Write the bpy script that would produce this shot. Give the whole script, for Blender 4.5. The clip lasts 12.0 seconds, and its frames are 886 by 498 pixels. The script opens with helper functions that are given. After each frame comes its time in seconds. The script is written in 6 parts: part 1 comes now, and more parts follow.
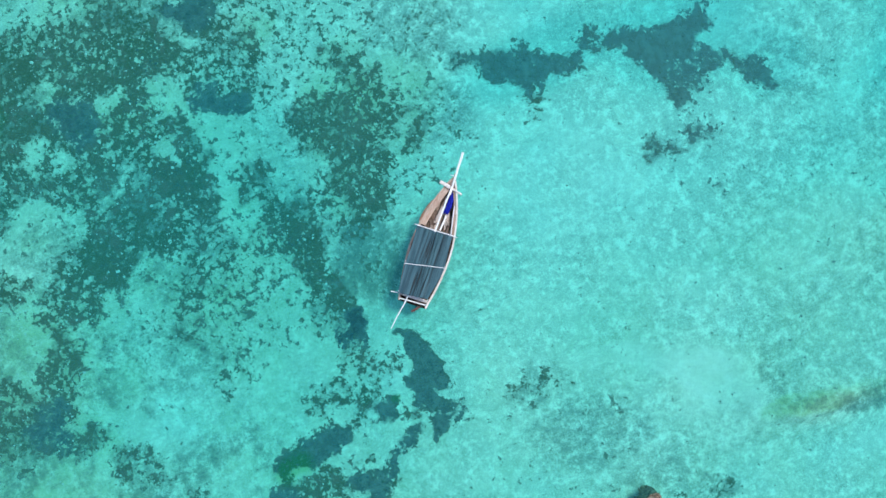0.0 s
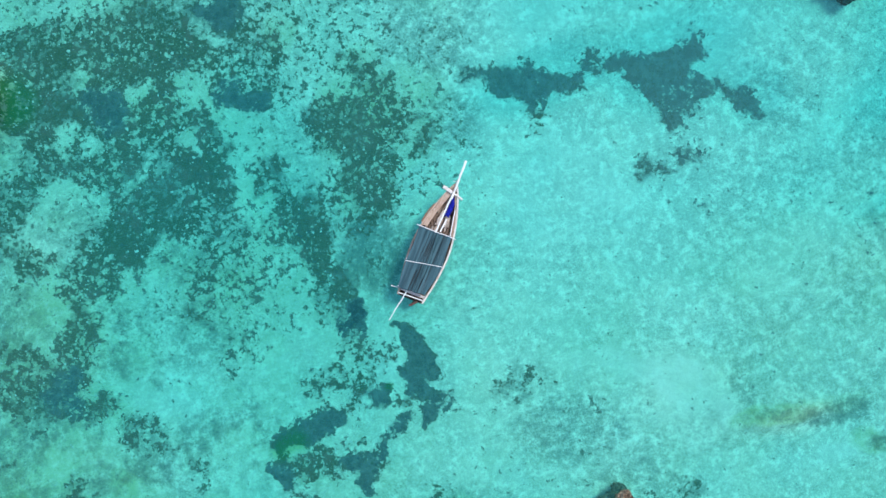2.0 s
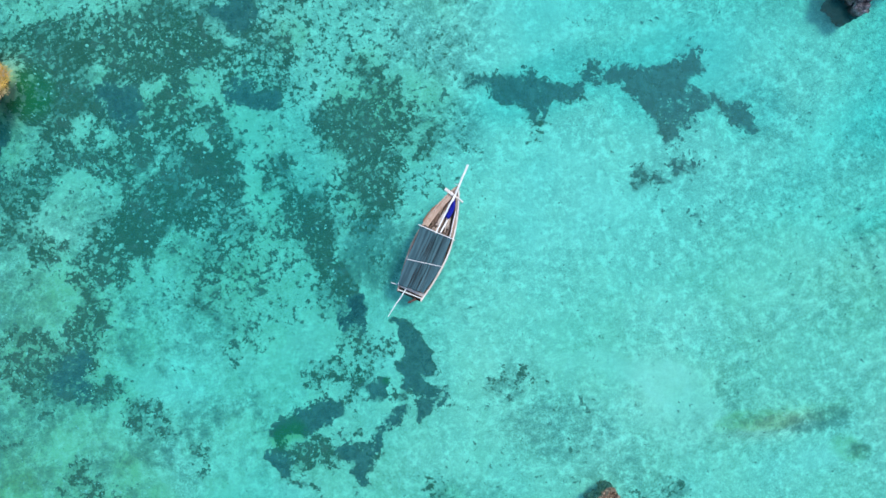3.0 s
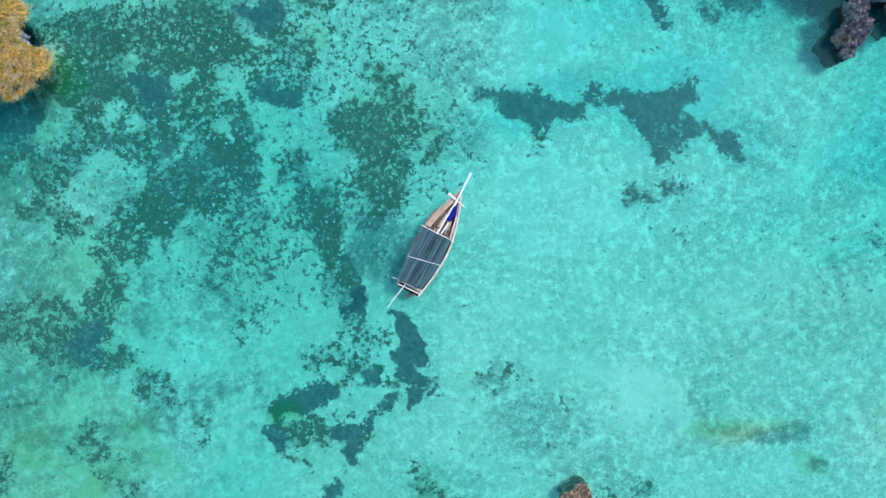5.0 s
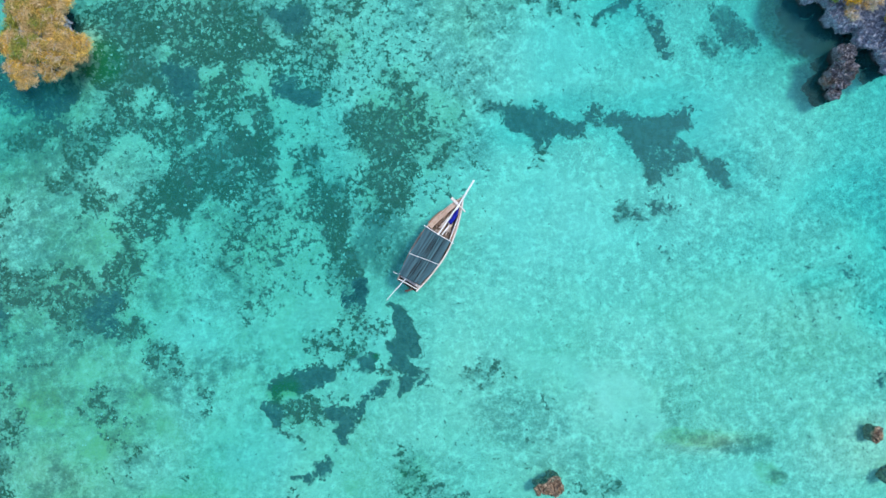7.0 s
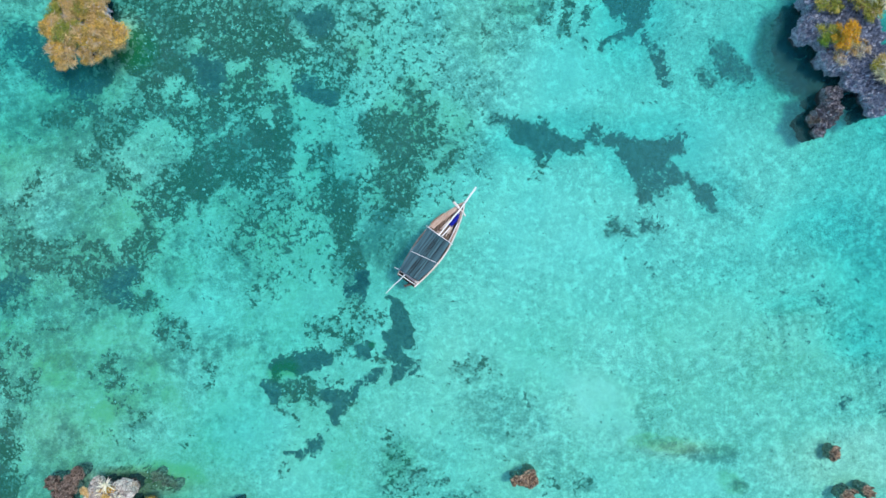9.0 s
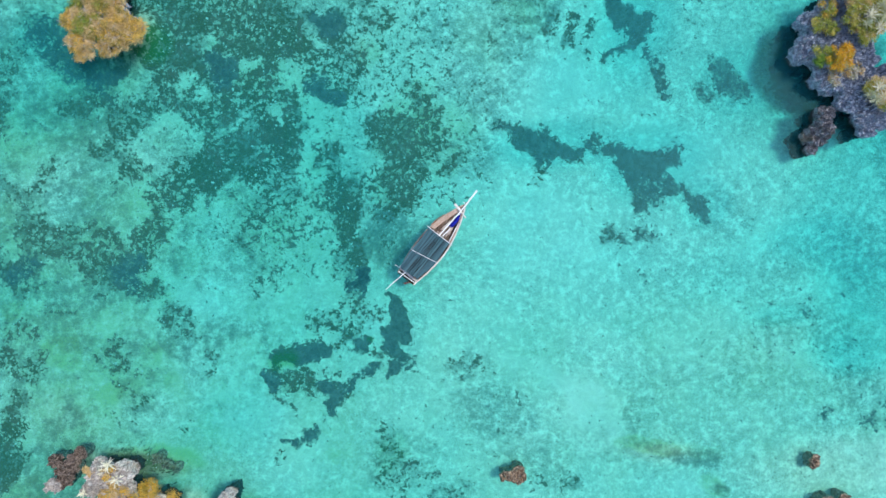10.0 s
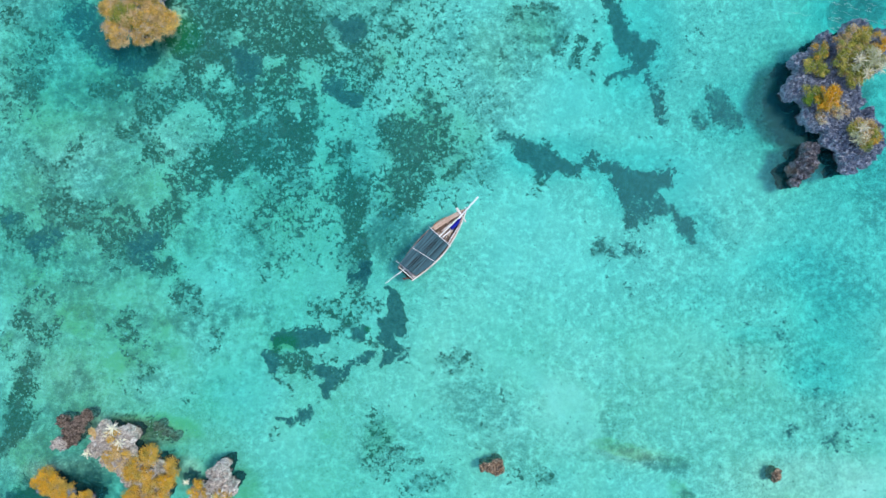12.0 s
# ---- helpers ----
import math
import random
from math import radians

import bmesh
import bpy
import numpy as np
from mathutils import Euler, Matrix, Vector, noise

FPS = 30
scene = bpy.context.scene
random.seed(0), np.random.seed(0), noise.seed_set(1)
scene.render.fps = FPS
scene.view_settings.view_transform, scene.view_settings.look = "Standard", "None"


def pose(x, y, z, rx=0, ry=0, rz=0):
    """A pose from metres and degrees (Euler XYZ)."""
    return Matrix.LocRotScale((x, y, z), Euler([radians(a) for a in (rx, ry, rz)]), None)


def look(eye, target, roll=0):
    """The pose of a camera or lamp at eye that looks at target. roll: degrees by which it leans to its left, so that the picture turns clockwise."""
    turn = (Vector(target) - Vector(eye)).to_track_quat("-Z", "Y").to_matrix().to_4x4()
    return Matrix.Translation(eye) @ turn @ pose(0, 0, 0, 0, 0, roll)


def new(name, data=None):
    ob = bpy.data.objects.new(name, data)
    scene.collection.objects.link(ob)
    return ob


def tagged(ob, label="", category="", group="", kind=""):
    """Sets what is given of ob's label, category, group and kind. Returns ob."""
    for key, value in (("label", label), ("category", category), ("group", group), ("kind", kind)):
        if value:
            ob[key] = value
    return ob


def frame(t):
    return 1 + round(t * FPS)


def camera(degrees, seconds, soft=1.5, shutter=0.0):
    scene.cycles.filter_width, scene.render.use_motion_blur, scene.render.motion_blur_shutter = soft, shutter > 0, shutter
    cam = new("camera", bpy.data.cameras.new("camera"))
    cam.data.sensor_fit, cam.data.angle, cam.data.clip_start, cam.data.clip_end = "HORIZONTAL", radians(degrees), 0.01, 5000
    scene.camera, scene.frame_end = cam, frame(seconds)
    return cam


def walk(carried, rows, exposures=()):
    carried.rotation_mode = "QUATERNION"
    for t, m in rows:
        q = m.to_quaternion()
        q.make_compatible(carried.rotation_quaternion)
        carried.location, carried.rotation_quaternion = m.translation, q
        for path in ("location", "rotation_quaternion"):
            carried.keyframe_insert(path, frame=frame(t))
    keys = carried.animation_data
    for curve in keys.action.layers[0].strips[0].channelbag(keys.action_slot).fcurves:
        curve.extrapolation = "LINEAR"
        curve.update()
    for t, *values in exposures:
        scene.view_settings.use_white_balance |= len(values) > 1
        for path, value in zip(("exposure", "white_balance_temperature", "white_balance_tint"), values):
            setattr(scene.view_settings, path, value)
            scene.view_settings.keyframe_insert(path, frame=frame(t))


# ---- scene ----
# A wooden dhow moored over a shallow reef between small limestone islets,
# seen from straight above by a drone that climbs and turns.
cam = camera(70, 12.0)
walk(cam, [
    (0.0, pose(-0.132, 0.102, 35.752, 0.692, 0.335, -23.354)),
    (1.0, pose(-0.108, 0.039, 36.980, 0.771, 0.319, -21.619)),
    (2.0, pose(-0.087, -0.005, 38.266, 0.821, 0.298, -19.782)),
    (3.0, pose(-0.066, -0.034, 39.604, 0.847, 0.272, -17.856)),
    (4.0, pose(-0.047, -0.049, 40.987, 0.853, 0.242, -15.855)),
    (5.0, pose(-0.028, -0.054, 42.409, 0.843, 0.210, -13.791)),
    (6.0, pose(-0.009, -0.049, 43.862, 0.821, 0.175, -11.678)),
    (7.0, pose(0.010, -0.039, 45.342, 0.792, 0.139, -9.527)),
    (8.0, pose(0.031, -0.025, 46.840, 0.758, 0.103, -7.353)),
    (9.0, pose(0.053, -0.009, 48.351, 0.725, 0.067, -5.169)),
    (10.0, pose(0.078, 0.005, 49.867, 0.696, 0.032, -2.986)),
    (11.0, pose(0.106, 0.015, 51.382, 0.676, 0.000, -0.819)),
    (12.0, pose(0.137, 0.019, 52.890, 0.668, -0.030, 1.319)),
])

# ---- light: broad hazy sun from the east under a bright sky ----
SUN_AZ, SUN_EL = 14.0, 67.0
world = bpy.data.worlds.new("sky")
scene.world = world
world.use_nodes = True
wn = world.node_tree.nodes
sky = wn.new("ShaderNodeTexSky")
sky.sky_type = "NISHITA"
sky.sun_disc = False
sky.sun_elevation = radians(SUN_EL)
sky.sun_rotation = radians(90 - SUN_AZ)
wn["Background"].inputs["Strength"].default_value = 0.115
world.node_tree.links.new(sky.outputs["Color"], wn["Background"].inputs["Color"])
sun_data = bpy.data.lights.new("sun", "SUN")
sun_data.energy = 1.27
sun_data.angle = radians(10.0)
sun_data.color = (1.0, 0.95, 0.88)
sun = new("sun", sun_data)
sun_to = Vector((math.cos(radians(SUN_EL)) * math.cos(radians(SUN_AZ)),
                 math.cos(radians(SUN_EL)) * math.sin(radians(SUN_AZ)), math.sin(radians(SUN_EL))))
sun.matrix_world = look(sun_to * 60, (0, 0, 0))
scene.view_settings.exposure = 0.955


# ---- materials ----
class Mat:
    """A node material under construction."""

    def __init__(self, name, rough=0.8, metal=0.0):
        self.m = bpy.data.materials.new(name)
        self.m.use_nodes = True
        self.t = self.m.node_tree
        self.b = self.t.nodes["Principled BSDF"]
        self.b.inputs["Roughness"].default_value = rough
        self.b.inputs["Metallic"].default_value = metal
        self.b.inputs["Specular IOR Level"].default_value = 0.3
        self.co = self.t.nodes.new("ShaderNodeTexCoord").outputs["Object"]

    def link(self, a, b):
        self.t.links.new(a, b)

    def noise(self, scale, detail=4.0, rough=0.6, stretch=None, distortion=0.0):
        n = self.t.nodes.new("ShaderNodeTexNoise")
        n.inputs["Scale"].default_value = scale
        n.inputs["Detail"].default_value = detail
        n.inputs["Roughness"].default_value = rough
        n.inputs["Distortion"].default_value = distortion
        co = self.co
        if stretch:
            mp = self.t.nodes.new("ShaderNodeMapping")
            mp.inputs["Scale"].default_value = stretch
            self.link(co, mp.inputs["Vector"])
            co = mp.outputs["Vector"]
        self.link(co, n.inputs["Vector"])
        return n.outputs["Fac"]

    def attr(self, name):
        n = self.t.nodes.new("ShaderNodeAttribute")
        n.attribute_name = name
        return n.outputs["Fac"]

    def math(self, op, a, b=0.0, c=None):
        n = self.t.nodes.new("ShaderNodeMath")
        n.operation = op
        for i, v in enumerate((a, b, c)):
            if v is None:
                continue
            if isinstance(v, (int, float)):
                n.inputs[i].default_value = v
            else:
                self.link(v, n.inputs[i])
        return n.outputs[0]

    def span(self, v, lo, hi, to0=0.0, to1=1.0):
        n = self.t.nodes.new("ShaderNodeMapRange")
        n.interpolation_type = "SMOOTHSTEP"
        n.inputs["From Min"].default_value, n.inputs["From Max"].default_value = lo, hi
        n.inputs["To Min"].default_value, n.inputs["To Max"].default_value = to0, to1
        self.link(v, n.inputs["Value"])
        return n.outputs["Result"]

    def mix(self, f, a, b, kind="MIX"):
        n = self.t.nodes.new("ShaderNodeMix")
        n.data_type, n.blend_type = "RGBA", kind
        for sock, v in ((n.inputs[0], f), (n.inputs[6], a), (n.inputs[7], b)):
            if isinstance(v, (int, float)):
                sock.default_value = v
            elif isinstance(v, tuple):
                sock.default_value = (*v, 1.0)
            else:
                self.link(v, sock)
        return n.outputs[2]

    def random(self):
        return self.t.nodes.new("ShaderNodeObjectInfo").outputs["Random"]

    def island(self):
        return self.t.nodes.new("ShaderNodeNewGeometry").outputs["Random Per Island"]

    def bump(self, h, strength, distance):
        n = self.t.nodes.new("ShaderNodeBump")
        n.inputs["Strength"].default_value = strength
        n.inputs["Distance"].default_value = distance
        self.link(h, n.inputs["Height"])
        self.link(n.outputs["Normal"], self.b.inputs["Normal"])

    def color(self, c):
        if isinstance(c, tuple):
            self.b.inputs["Base Color"].default_value = (*c, 1.0)
        else:
            self.link(c, self.b.inputs["Base Color"])
        return self.m


def painted(name, base, worn, amount=0.5, rough=0.6, scale=6.0, stretch=None, vary=0.0):
    """Paint or wood with grain, stains and worn spots of a second colour."""
    k = Mat(name, rough)
    n1, n2 = k.noise(scale, 6, 0.65, stretch), k.noise(scale * 5, 4, 0.6, stretch)
    wear = k.span(k.math("ADD", n1, k.math("MULTIPLY", n2, 0.4)), 0.85 - 0.4 * amount, 1.0 - 0.25 * amount)
    c = k.mix(wear, base, worn)
    c = k.mix(k.span(n2, 0.3, 0.7, 0.0, 0.35), c, tuple(v * 0.55 for v in base))
    if vary:
        c = k.mix(k.span(k.random(), 0.1, 0.9, 0.0, vary), c, tuple(v * 0.3 for v in base))
    k.bump(n2, 0.4, 0.01)
    return k.color(c)


def seabed_material():
    k = Mat("seabed_sand_and_turf", 0.95)
    k.b.inputs["Specular IOR Level"].default_value = 0.05
    weed, tan, green, pale, lush_and_shade = k.attr("weed"), k.attr("tan"), k.attr("green"), k.attr("pale"), k.attr("lush_and_shade")
    film = k.attr("film")
    big, mid, fine, grain = k.noise(0.35, 5, 0.6), k.noise(1.9, 6, 0.7), k.noise(3.0, 5, 0.7), k.noise(11, 3, 0.6)
    sand = k.mix(k.span(big, 0.35, 0.65), (0.74, 0.68, 0.53), (0.59, 0.59, 0.48))
    region = k.span(k.noise(0.16, 4, 0.65), 0.40, 0.60, 0.35, 1.0)
    sand = k.mix(k.math("MULTIPLY", k.span(mid, 0.42, 0.60, 0.0, 0.70), region), sand, (0.42, 0.43, 0.35))
    sand = k.mix(k.math("MULTIPLY", k.span(fine, 0.46, 0.60, 0.0, 0.68), region), sand, (0.33, 0.35, 0.29))
    sand = k.mix(k.span(grain, 0.52, 0.64, 0.0, 0.7), sand, (0.88, 0.85, 0.72))
    cloud = k.noise(1.4, 6, 0.78)
    sand = k.mix(k.span(cloud, 0.51, 0.38, 0.0, 0.8), sand, (0.92, 0.88, 0.72))
    sand = k.mix(k.math("MULTIPLY", pale, 0.7), sand, (0.80, 0.75, 0.64))
    sand = k.mix(k.math("MULTIPLY", k.math("MINIMUM", tan, 1.0), k.span(mid, 0.25, 0.6, 0.5, 1.0)), sand, (0.42, 0.49, 0.25))
    sand = k.mix(k.span(tan, 0.9, 2.2, 0.0, 0.75), sand, (0.30, 0.25, 0.11))
    clump = k.math("ADD", k.math("MULTIPLY", k.noise(1.35, 6, 0.70), 0.55), k.math("MULTIPLY", k.noise(3.3, 4, 0.62, None, 0.2), 0.45))
    over = k.math("SUBTRACT", k.math("MULTIPLY", weed, 0.052), k.math("SUBTRACT", clump, 0.5))
    over = k.math("ADD", over, k.span(weed, -0.5, 0.6, 0.0, 0.022))
    wobble = k.t.nodes.new("ShaderNodeTexNoise")
    wobble.inputs["Scale"].default_value = 4.0
    k.link(k.co, wobble.inputs["Vector"])
    stir = k.t.nodes.new("ShaderNodeMix")
    stir.data_type, stir.blend_type = "RGBA", "LINEAR_LIGHT"
    stir.inputs[0].default_value = 0.26
    k.link(k.co, stir.inputs[6])
    k.link(wobble.outputs["Color"], stir.inputs[7])
    cells = k.t.nodes.new("ShaderNodeTexVoronoi")
    cells.inputs["Scale"].default_value = 2.7
    k.link(stir.outputs[2], cells.inputs["Vector"])
    luck = k.t.nodes.new("ShaderNodeSeparateColor")
    k.link(cells.outputs["Color"], luck.inputs[0])
    reach = k.math("MULTIPLY", k.span(luck.outputs[0], 0.10, 0.95, 0.0, 0.54), k.span(weed, 1.9, 0.3, 0.0, 1.0))
    fleck = k.span(k.math("SUBTRACT", reach, cells.outputs["Distance"]), -0.07, 0.07)
    cover = k.math("MULTIPLY", k.span(over, -0.026, 0.034), k.math("SUBTRACT", 1.0, k.math("MULTIPLY", fleck, 0.85)))
    sand = k.mix(k.math("MULTIPLY", green, 0.8), sand, (0.26, 0.40, 0.16))
    sand = k.mix(k.span(weed, -0.9, 0.6, 0.0, 0.18), sand, (0.20, 0.24, 0.19))
    veil = k.math("ADD", film, k.math("MULTIPLY", k.math("SUBTRACT", cloud, 0.5), 1.6))
    veil = k.math("MULTIPLY", k.span(veil, 0.05, 0.85, 0.0, 0.85), k.span(film, 0.0, 0.25))
    sand = k.mix(veil, sand, k.mix(k.math("MINIMUM", tan, 1.0), (0.105, 0.165, 0.145), (0.19, 0.165, 0.10)))
    speck = k.math("MULTIPLY", k.span(k.noise(6.5, 3, 0.7), 0.53, 0.63), k.span(film, 0.10, 0.40, 0.0, 0.55))
    sand = k.mix(speck, sand, (0.15, 0.19, 0.15))
    turf = k.mix(k.span(mid, 0.40, 0.60), (0.062, 0.088, 0.053), (0.115, 0.118, 0.075))
    turf = k.mix(k.span(big, 0.42, 0.58, 0.0, 0.7), turf, (0.042, 0.092, 0.046))
    turf = k.mix(k.span(k.noise(0.7, 4, 0.7), 0.49, 0.63, 0.0, 0.75), turf, (0.17, 0.13, 0.10))
    turf = k.mix(k.math("MULTIPLY", k.math("MINIMUM", tan, 1.0), 0.7), turf, (0.185, 0.140, 0.095))
    turf = k.mix(k.math("MULTIPLY", k.math("MINIMUM", lush_and_shade, 1.0), 0.85), turf, k.mix(k.span(mid, 0.42, 0.6), (0.085, 0.108, 0.108), (0.145, 0.175, 0.168)))
    turf = k.mix(k.span(grain, 0.48, 0.7, 0.0, 0.6), turf, (0.19, 0.21, 0.14))
    # darkest tone: thick weed, and the shade painted beside the rocks
    turf = k.mix(k.span(lush_and_shade, 1.0, 2.0, 0.0, 0.9), turf, k.mix(k.span(fine, 0.44, 0.6), (0.030, 0.048, 0.054), (0.070, 0.095, 0.095)))
    turf = k.mix(k.span(weed, 0.1, -1.3, 0.0, 0.5), turf, (0.24, 0.26, 0.21))
    turf = k.mix(k.math("MULTIPLY", green, 0.85), turf, (0.02, 0.13, 0.035))
    k.bump(k.math("ADD", mid, k.math("MULTIPLY", fine, 0.6)), 0.7, 0.12)
    return k.color(k.mix(cover, sand, turf))


def water_material():
    """Clear sea: light is lost with the depth below, fine silt scatters some, the surface mirrors a little sky."""
    k = Mat("sea_water")
    t = k.t
    depth = k.attr("depth")
    tint = t.nodes.new("ShaderNodeCombineColor")
    for i, loss in enumerate((0.61, 0.068, 0.062)):
        k.link(k.math("POWER", math.exp(-loss), depth), tint.inputs[i])
    clear = t.nodes.new("ShaderNodeBsdfTransparent")
    k.link(tint.outputs[0], clear.inputs["Color"])
    silt = t.nodes.new("ShaderNodeBsdfDiffuse")
    silt.inputs["Color"].default_value = (0.04, 0.445, 0.495, 1)
    body = t.nodes.new("ShaderNodeMixShader")
    k.link(k.span(depth, 0.8, 3.0, 0.03, 0.17), body.inputs[0])
    k.link(clear.outputs[0], body.inputs[1])
    k.link(silt.outputs[0], body.inputs[2])
    gloss = t.nodes.new("ShaderNodeBsdfGlossy")
    gloss.inputs["Roughness"].default_value = 0.38
    fres = t.nodes.new("ShaderNodeFresnel")
    fres.inputs["IOR"].default_value = 1.33
    bump = t.nodes.new("ShaderNodeBump")
    bump.inputs["Strength"].default_value = 0.08
    bump.inputs["Distance"].default_value = 0.03
    k.link(k.math("ADD", k.noise(1.2, 3, 0.5, (1, 1.8, 1)), k.math("MULTIPLY", k.noise(4.5, 3, 0.5), 0.3)), bump.inputs["Height"])
    k.link(bump.outputs[0], gloss.inputs["Normal"])
    k.link(bump.outputs[0], fres.inputs["Normal"])
    mix = t.nodes.new("ShaderNodeMixShader")
    k.link(k.math("MULTIPLY", fres.outputs[0], 0.12), mix.inputs[0])
    k.link(body.outputs[0], mix.inputs[1])
    k.link(gloss.outputs[0], mix.inputs[2])
    k.link(mix.outputs[0], t.nodes["Material Output"].inputs["Surface"])
    return k.m


def limestone(name, light, dark, moss=(0.10, 0.085, 0.06), spread_at=0.55, tide=False):
    """Sharp, pitted coral limestone: pale ribs, pits with shade in their colour, brown lichen; with a tide line,
    undercut shade and algae painted black below it.
    """
    k = Mat(name, 0.95)
    n1, n2, n3 = k.noise(0.9, 5, 0.6), k.noise(4.0, 6, 0.7), k.noise(13, 4, 0.7)
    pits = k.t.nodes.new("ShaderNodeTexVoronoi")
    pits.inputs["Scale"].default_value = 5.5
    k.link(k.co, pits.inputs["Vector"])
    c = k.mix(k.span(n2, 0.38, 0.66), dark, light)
    # the hollows' shade is painted into the pits' colour
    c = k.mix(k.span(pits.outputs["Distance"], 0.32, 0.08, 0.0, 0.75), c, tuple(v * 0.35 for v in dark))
    c = k.mix(k.span(n1, spread_at, spread_at + 0.17, 0.0, 0.65), c, moss)
    c = k.mix(k.span(n3, 0.55, 0.8, 0.0, 0.5), c, tuple(min(0.8, v * 1.5) for v in light))
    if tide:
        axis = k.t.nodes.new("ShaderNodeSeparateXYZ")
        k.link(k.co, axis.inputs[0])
        # foot painted near black: shade under the overhang, with tidal algae
        shade_level = k.math("ADD", axis.outputs[2], k.math("MULTIPLY", n1, 0.5))
        c = k.mix(k.span(shade_level, 0.85, 0.35, 0.0, 0.95), c, (0.022, 0.027, 0.024))
    k.bump(k.math("ADD", n2, k.math("MULTIPLY", n3, 0.5)), 0.9, 0.12)
    return k.color(c)


def leafy(name, a, b, c):
    """Leaves of three tones, told apart leaf by leaf."""
    k = Mat(name, 0.65)
    r = k.island()
    n = k.noise(1.1, 3, 0.6)
    col = k.mix(k.span(r, 0.2, 0.6), a, b)
    col = k.mix(k.span(k.math("ADD", n, k.math("MULTIPLY", r, 0.3)), 0.55, 0.8), col, c)
    k.b.inputs["Subsurface Weight"].default_value = 0.0
    return k.color(col)


def tarpaulin():
    """Slate blue sheeting: faded lengthwise streaks, and the shade of folds painted black down its middle."""
    k = Mat("slate_blue_tarpaulin", 0.65)
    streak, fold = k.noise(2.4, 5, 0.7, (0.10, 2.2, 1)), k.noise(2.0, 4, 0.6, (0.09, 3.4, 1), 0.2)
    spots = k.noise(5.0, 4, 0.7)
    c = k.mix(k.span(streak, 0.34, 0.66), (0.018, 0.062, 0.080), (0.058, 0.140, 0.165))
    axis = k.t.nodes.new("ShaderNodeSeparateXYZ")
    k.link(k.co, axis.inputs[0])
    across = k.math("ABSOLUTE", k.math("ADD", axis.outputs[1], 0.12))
    # crease shade put into the colour, only near the middle
    fold_shade = k.math("MULTIPLY", k.span(fold, 0.53, 0.60), k.span(across, 0.75, 0.35))
    c = k.mix(k.math("MULTIPLY", fold_shade, 0.9), c, (0.006, 0.014, 0.018))
    c = k.mix(k.span(spots, 0.60, 0.78, 0.0, 0.5), c, (0.10, 0.19, 0.21))
    k.bump(streak, 0.4, 0.03)
    return k.color(c)


M_SEABED = seabed_material()
M_WATER = water_material()
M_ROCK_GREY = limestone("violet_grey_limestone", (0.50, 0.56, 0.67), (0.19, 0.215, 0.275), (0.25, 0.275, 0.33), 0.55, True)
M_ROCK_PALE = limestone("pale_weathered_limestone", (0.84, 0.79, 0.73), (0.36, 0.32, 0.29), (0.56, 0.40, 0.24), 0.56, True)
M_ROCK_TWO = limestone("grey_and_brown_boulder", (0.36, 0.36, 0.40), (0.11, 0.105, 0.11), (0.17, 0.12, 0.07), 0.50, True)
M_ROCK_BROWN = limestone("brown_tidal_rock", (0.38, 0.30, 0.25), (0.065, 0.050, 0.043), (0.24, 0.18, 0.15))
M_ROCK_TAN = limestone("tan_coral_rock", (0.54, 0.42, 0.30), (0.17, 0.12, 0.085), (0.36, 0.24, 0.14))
M_WEED = leafy("seagrass_blades", (0.065, 0.100, 0.070), (0.095, 0.125, 0.085), (0.050, 0.085, 0.080))
M_RUBBLE = leafy("coral_rubble", (0.50, 0.50, 0.42), (0.38, 0.40, 0.33), (0.62, 0.60, 0.50))
M_LEAF_GOLD = leafy("golden_leaves", (0.80, 0.47, 0.06), (0.66, 0.44, 0.09), (0.38, 0.31, 0.07))
M_LEAF_YELLOW = leafy("yellow_green_leaves", (0.64, 0.53, 0.12), (0.50, 0.46, 0.12), (0.32, 0.35, 0.08))
M_LEAF_STRAW = leafy("straw_coloured_leaves", (0.86, 0.57, 0.15), (0.66, 0.44, 0.10), (0.30, 0.26, 0.07))
M_LEAF_ORANGE = leafy("orange_leaves", (0.80, 0.40, 0.02), (0.72, 0.44, 0.04), (0.52, 0.38, 0.05))
M_LEAF_OLIVE = leafy("olive_leaves", (0.36, 0.38, 0.07), (0.56, 0.48, 0.09), (0.18, 0.27, 0.05))
M_LEAF_TAN = leafy("dry_tan_leaves", (0.66, 0.45, 0.18), (0.36, 0.27, 0.10), (0.78, 0.60, 0.32))
M_LEAF_GREEN = leafy("green_leaves", (0.16, 0.30, 0.03), (0.24, 0.36, 0.05), (0.10, 0.20, 0.03))
M_LEAF_PALE = leafy("pale_succulent_leaves", (0.50, 0.52, 0.33), (0.40, 0.44, 0.26), (0.62, 0.60, 0.44))
M_LEAF_CREAM = leafy("cream_succulent_leaves", (0.78, 0.74, 0.55), (0.70, 0.68, 0.46), (0.84, 0.80, 0.66))
M_TWIG = painted("bleached_twigs", (0.50, 0.46, 0.41), (0.68, 0.64, 0.58), 0.5, 0.9)
M_HULL = painted("weathered_hull_planks", (0.30, 0.17, 0.10), (0.46, 0.31, 0.22), 0.6, 0.8, 3.0, (0.4, 2, 2))
M_DECK = painted("bleached_inner_planks", (0.42, 0.28, 0.21), (0.68, 0.56, 0.47), 0.7, 0.85, 4.0, (0.4, 3, 2), 0.8)
M_PLANK = painted("tan_bulwark_planks", (0.50, 0.34, 0.25), (0.68, 0.54, 0.44), 0.6, 0.85, 4.0, (0.4, 3, 2))
M_RAIL = painted("pale_gunwale_timber", (0.66, 0.55, 0.47), (0.84, 0.80, 0.75), 0.8, 0.8, 4.0, (0.5, 2, 2))
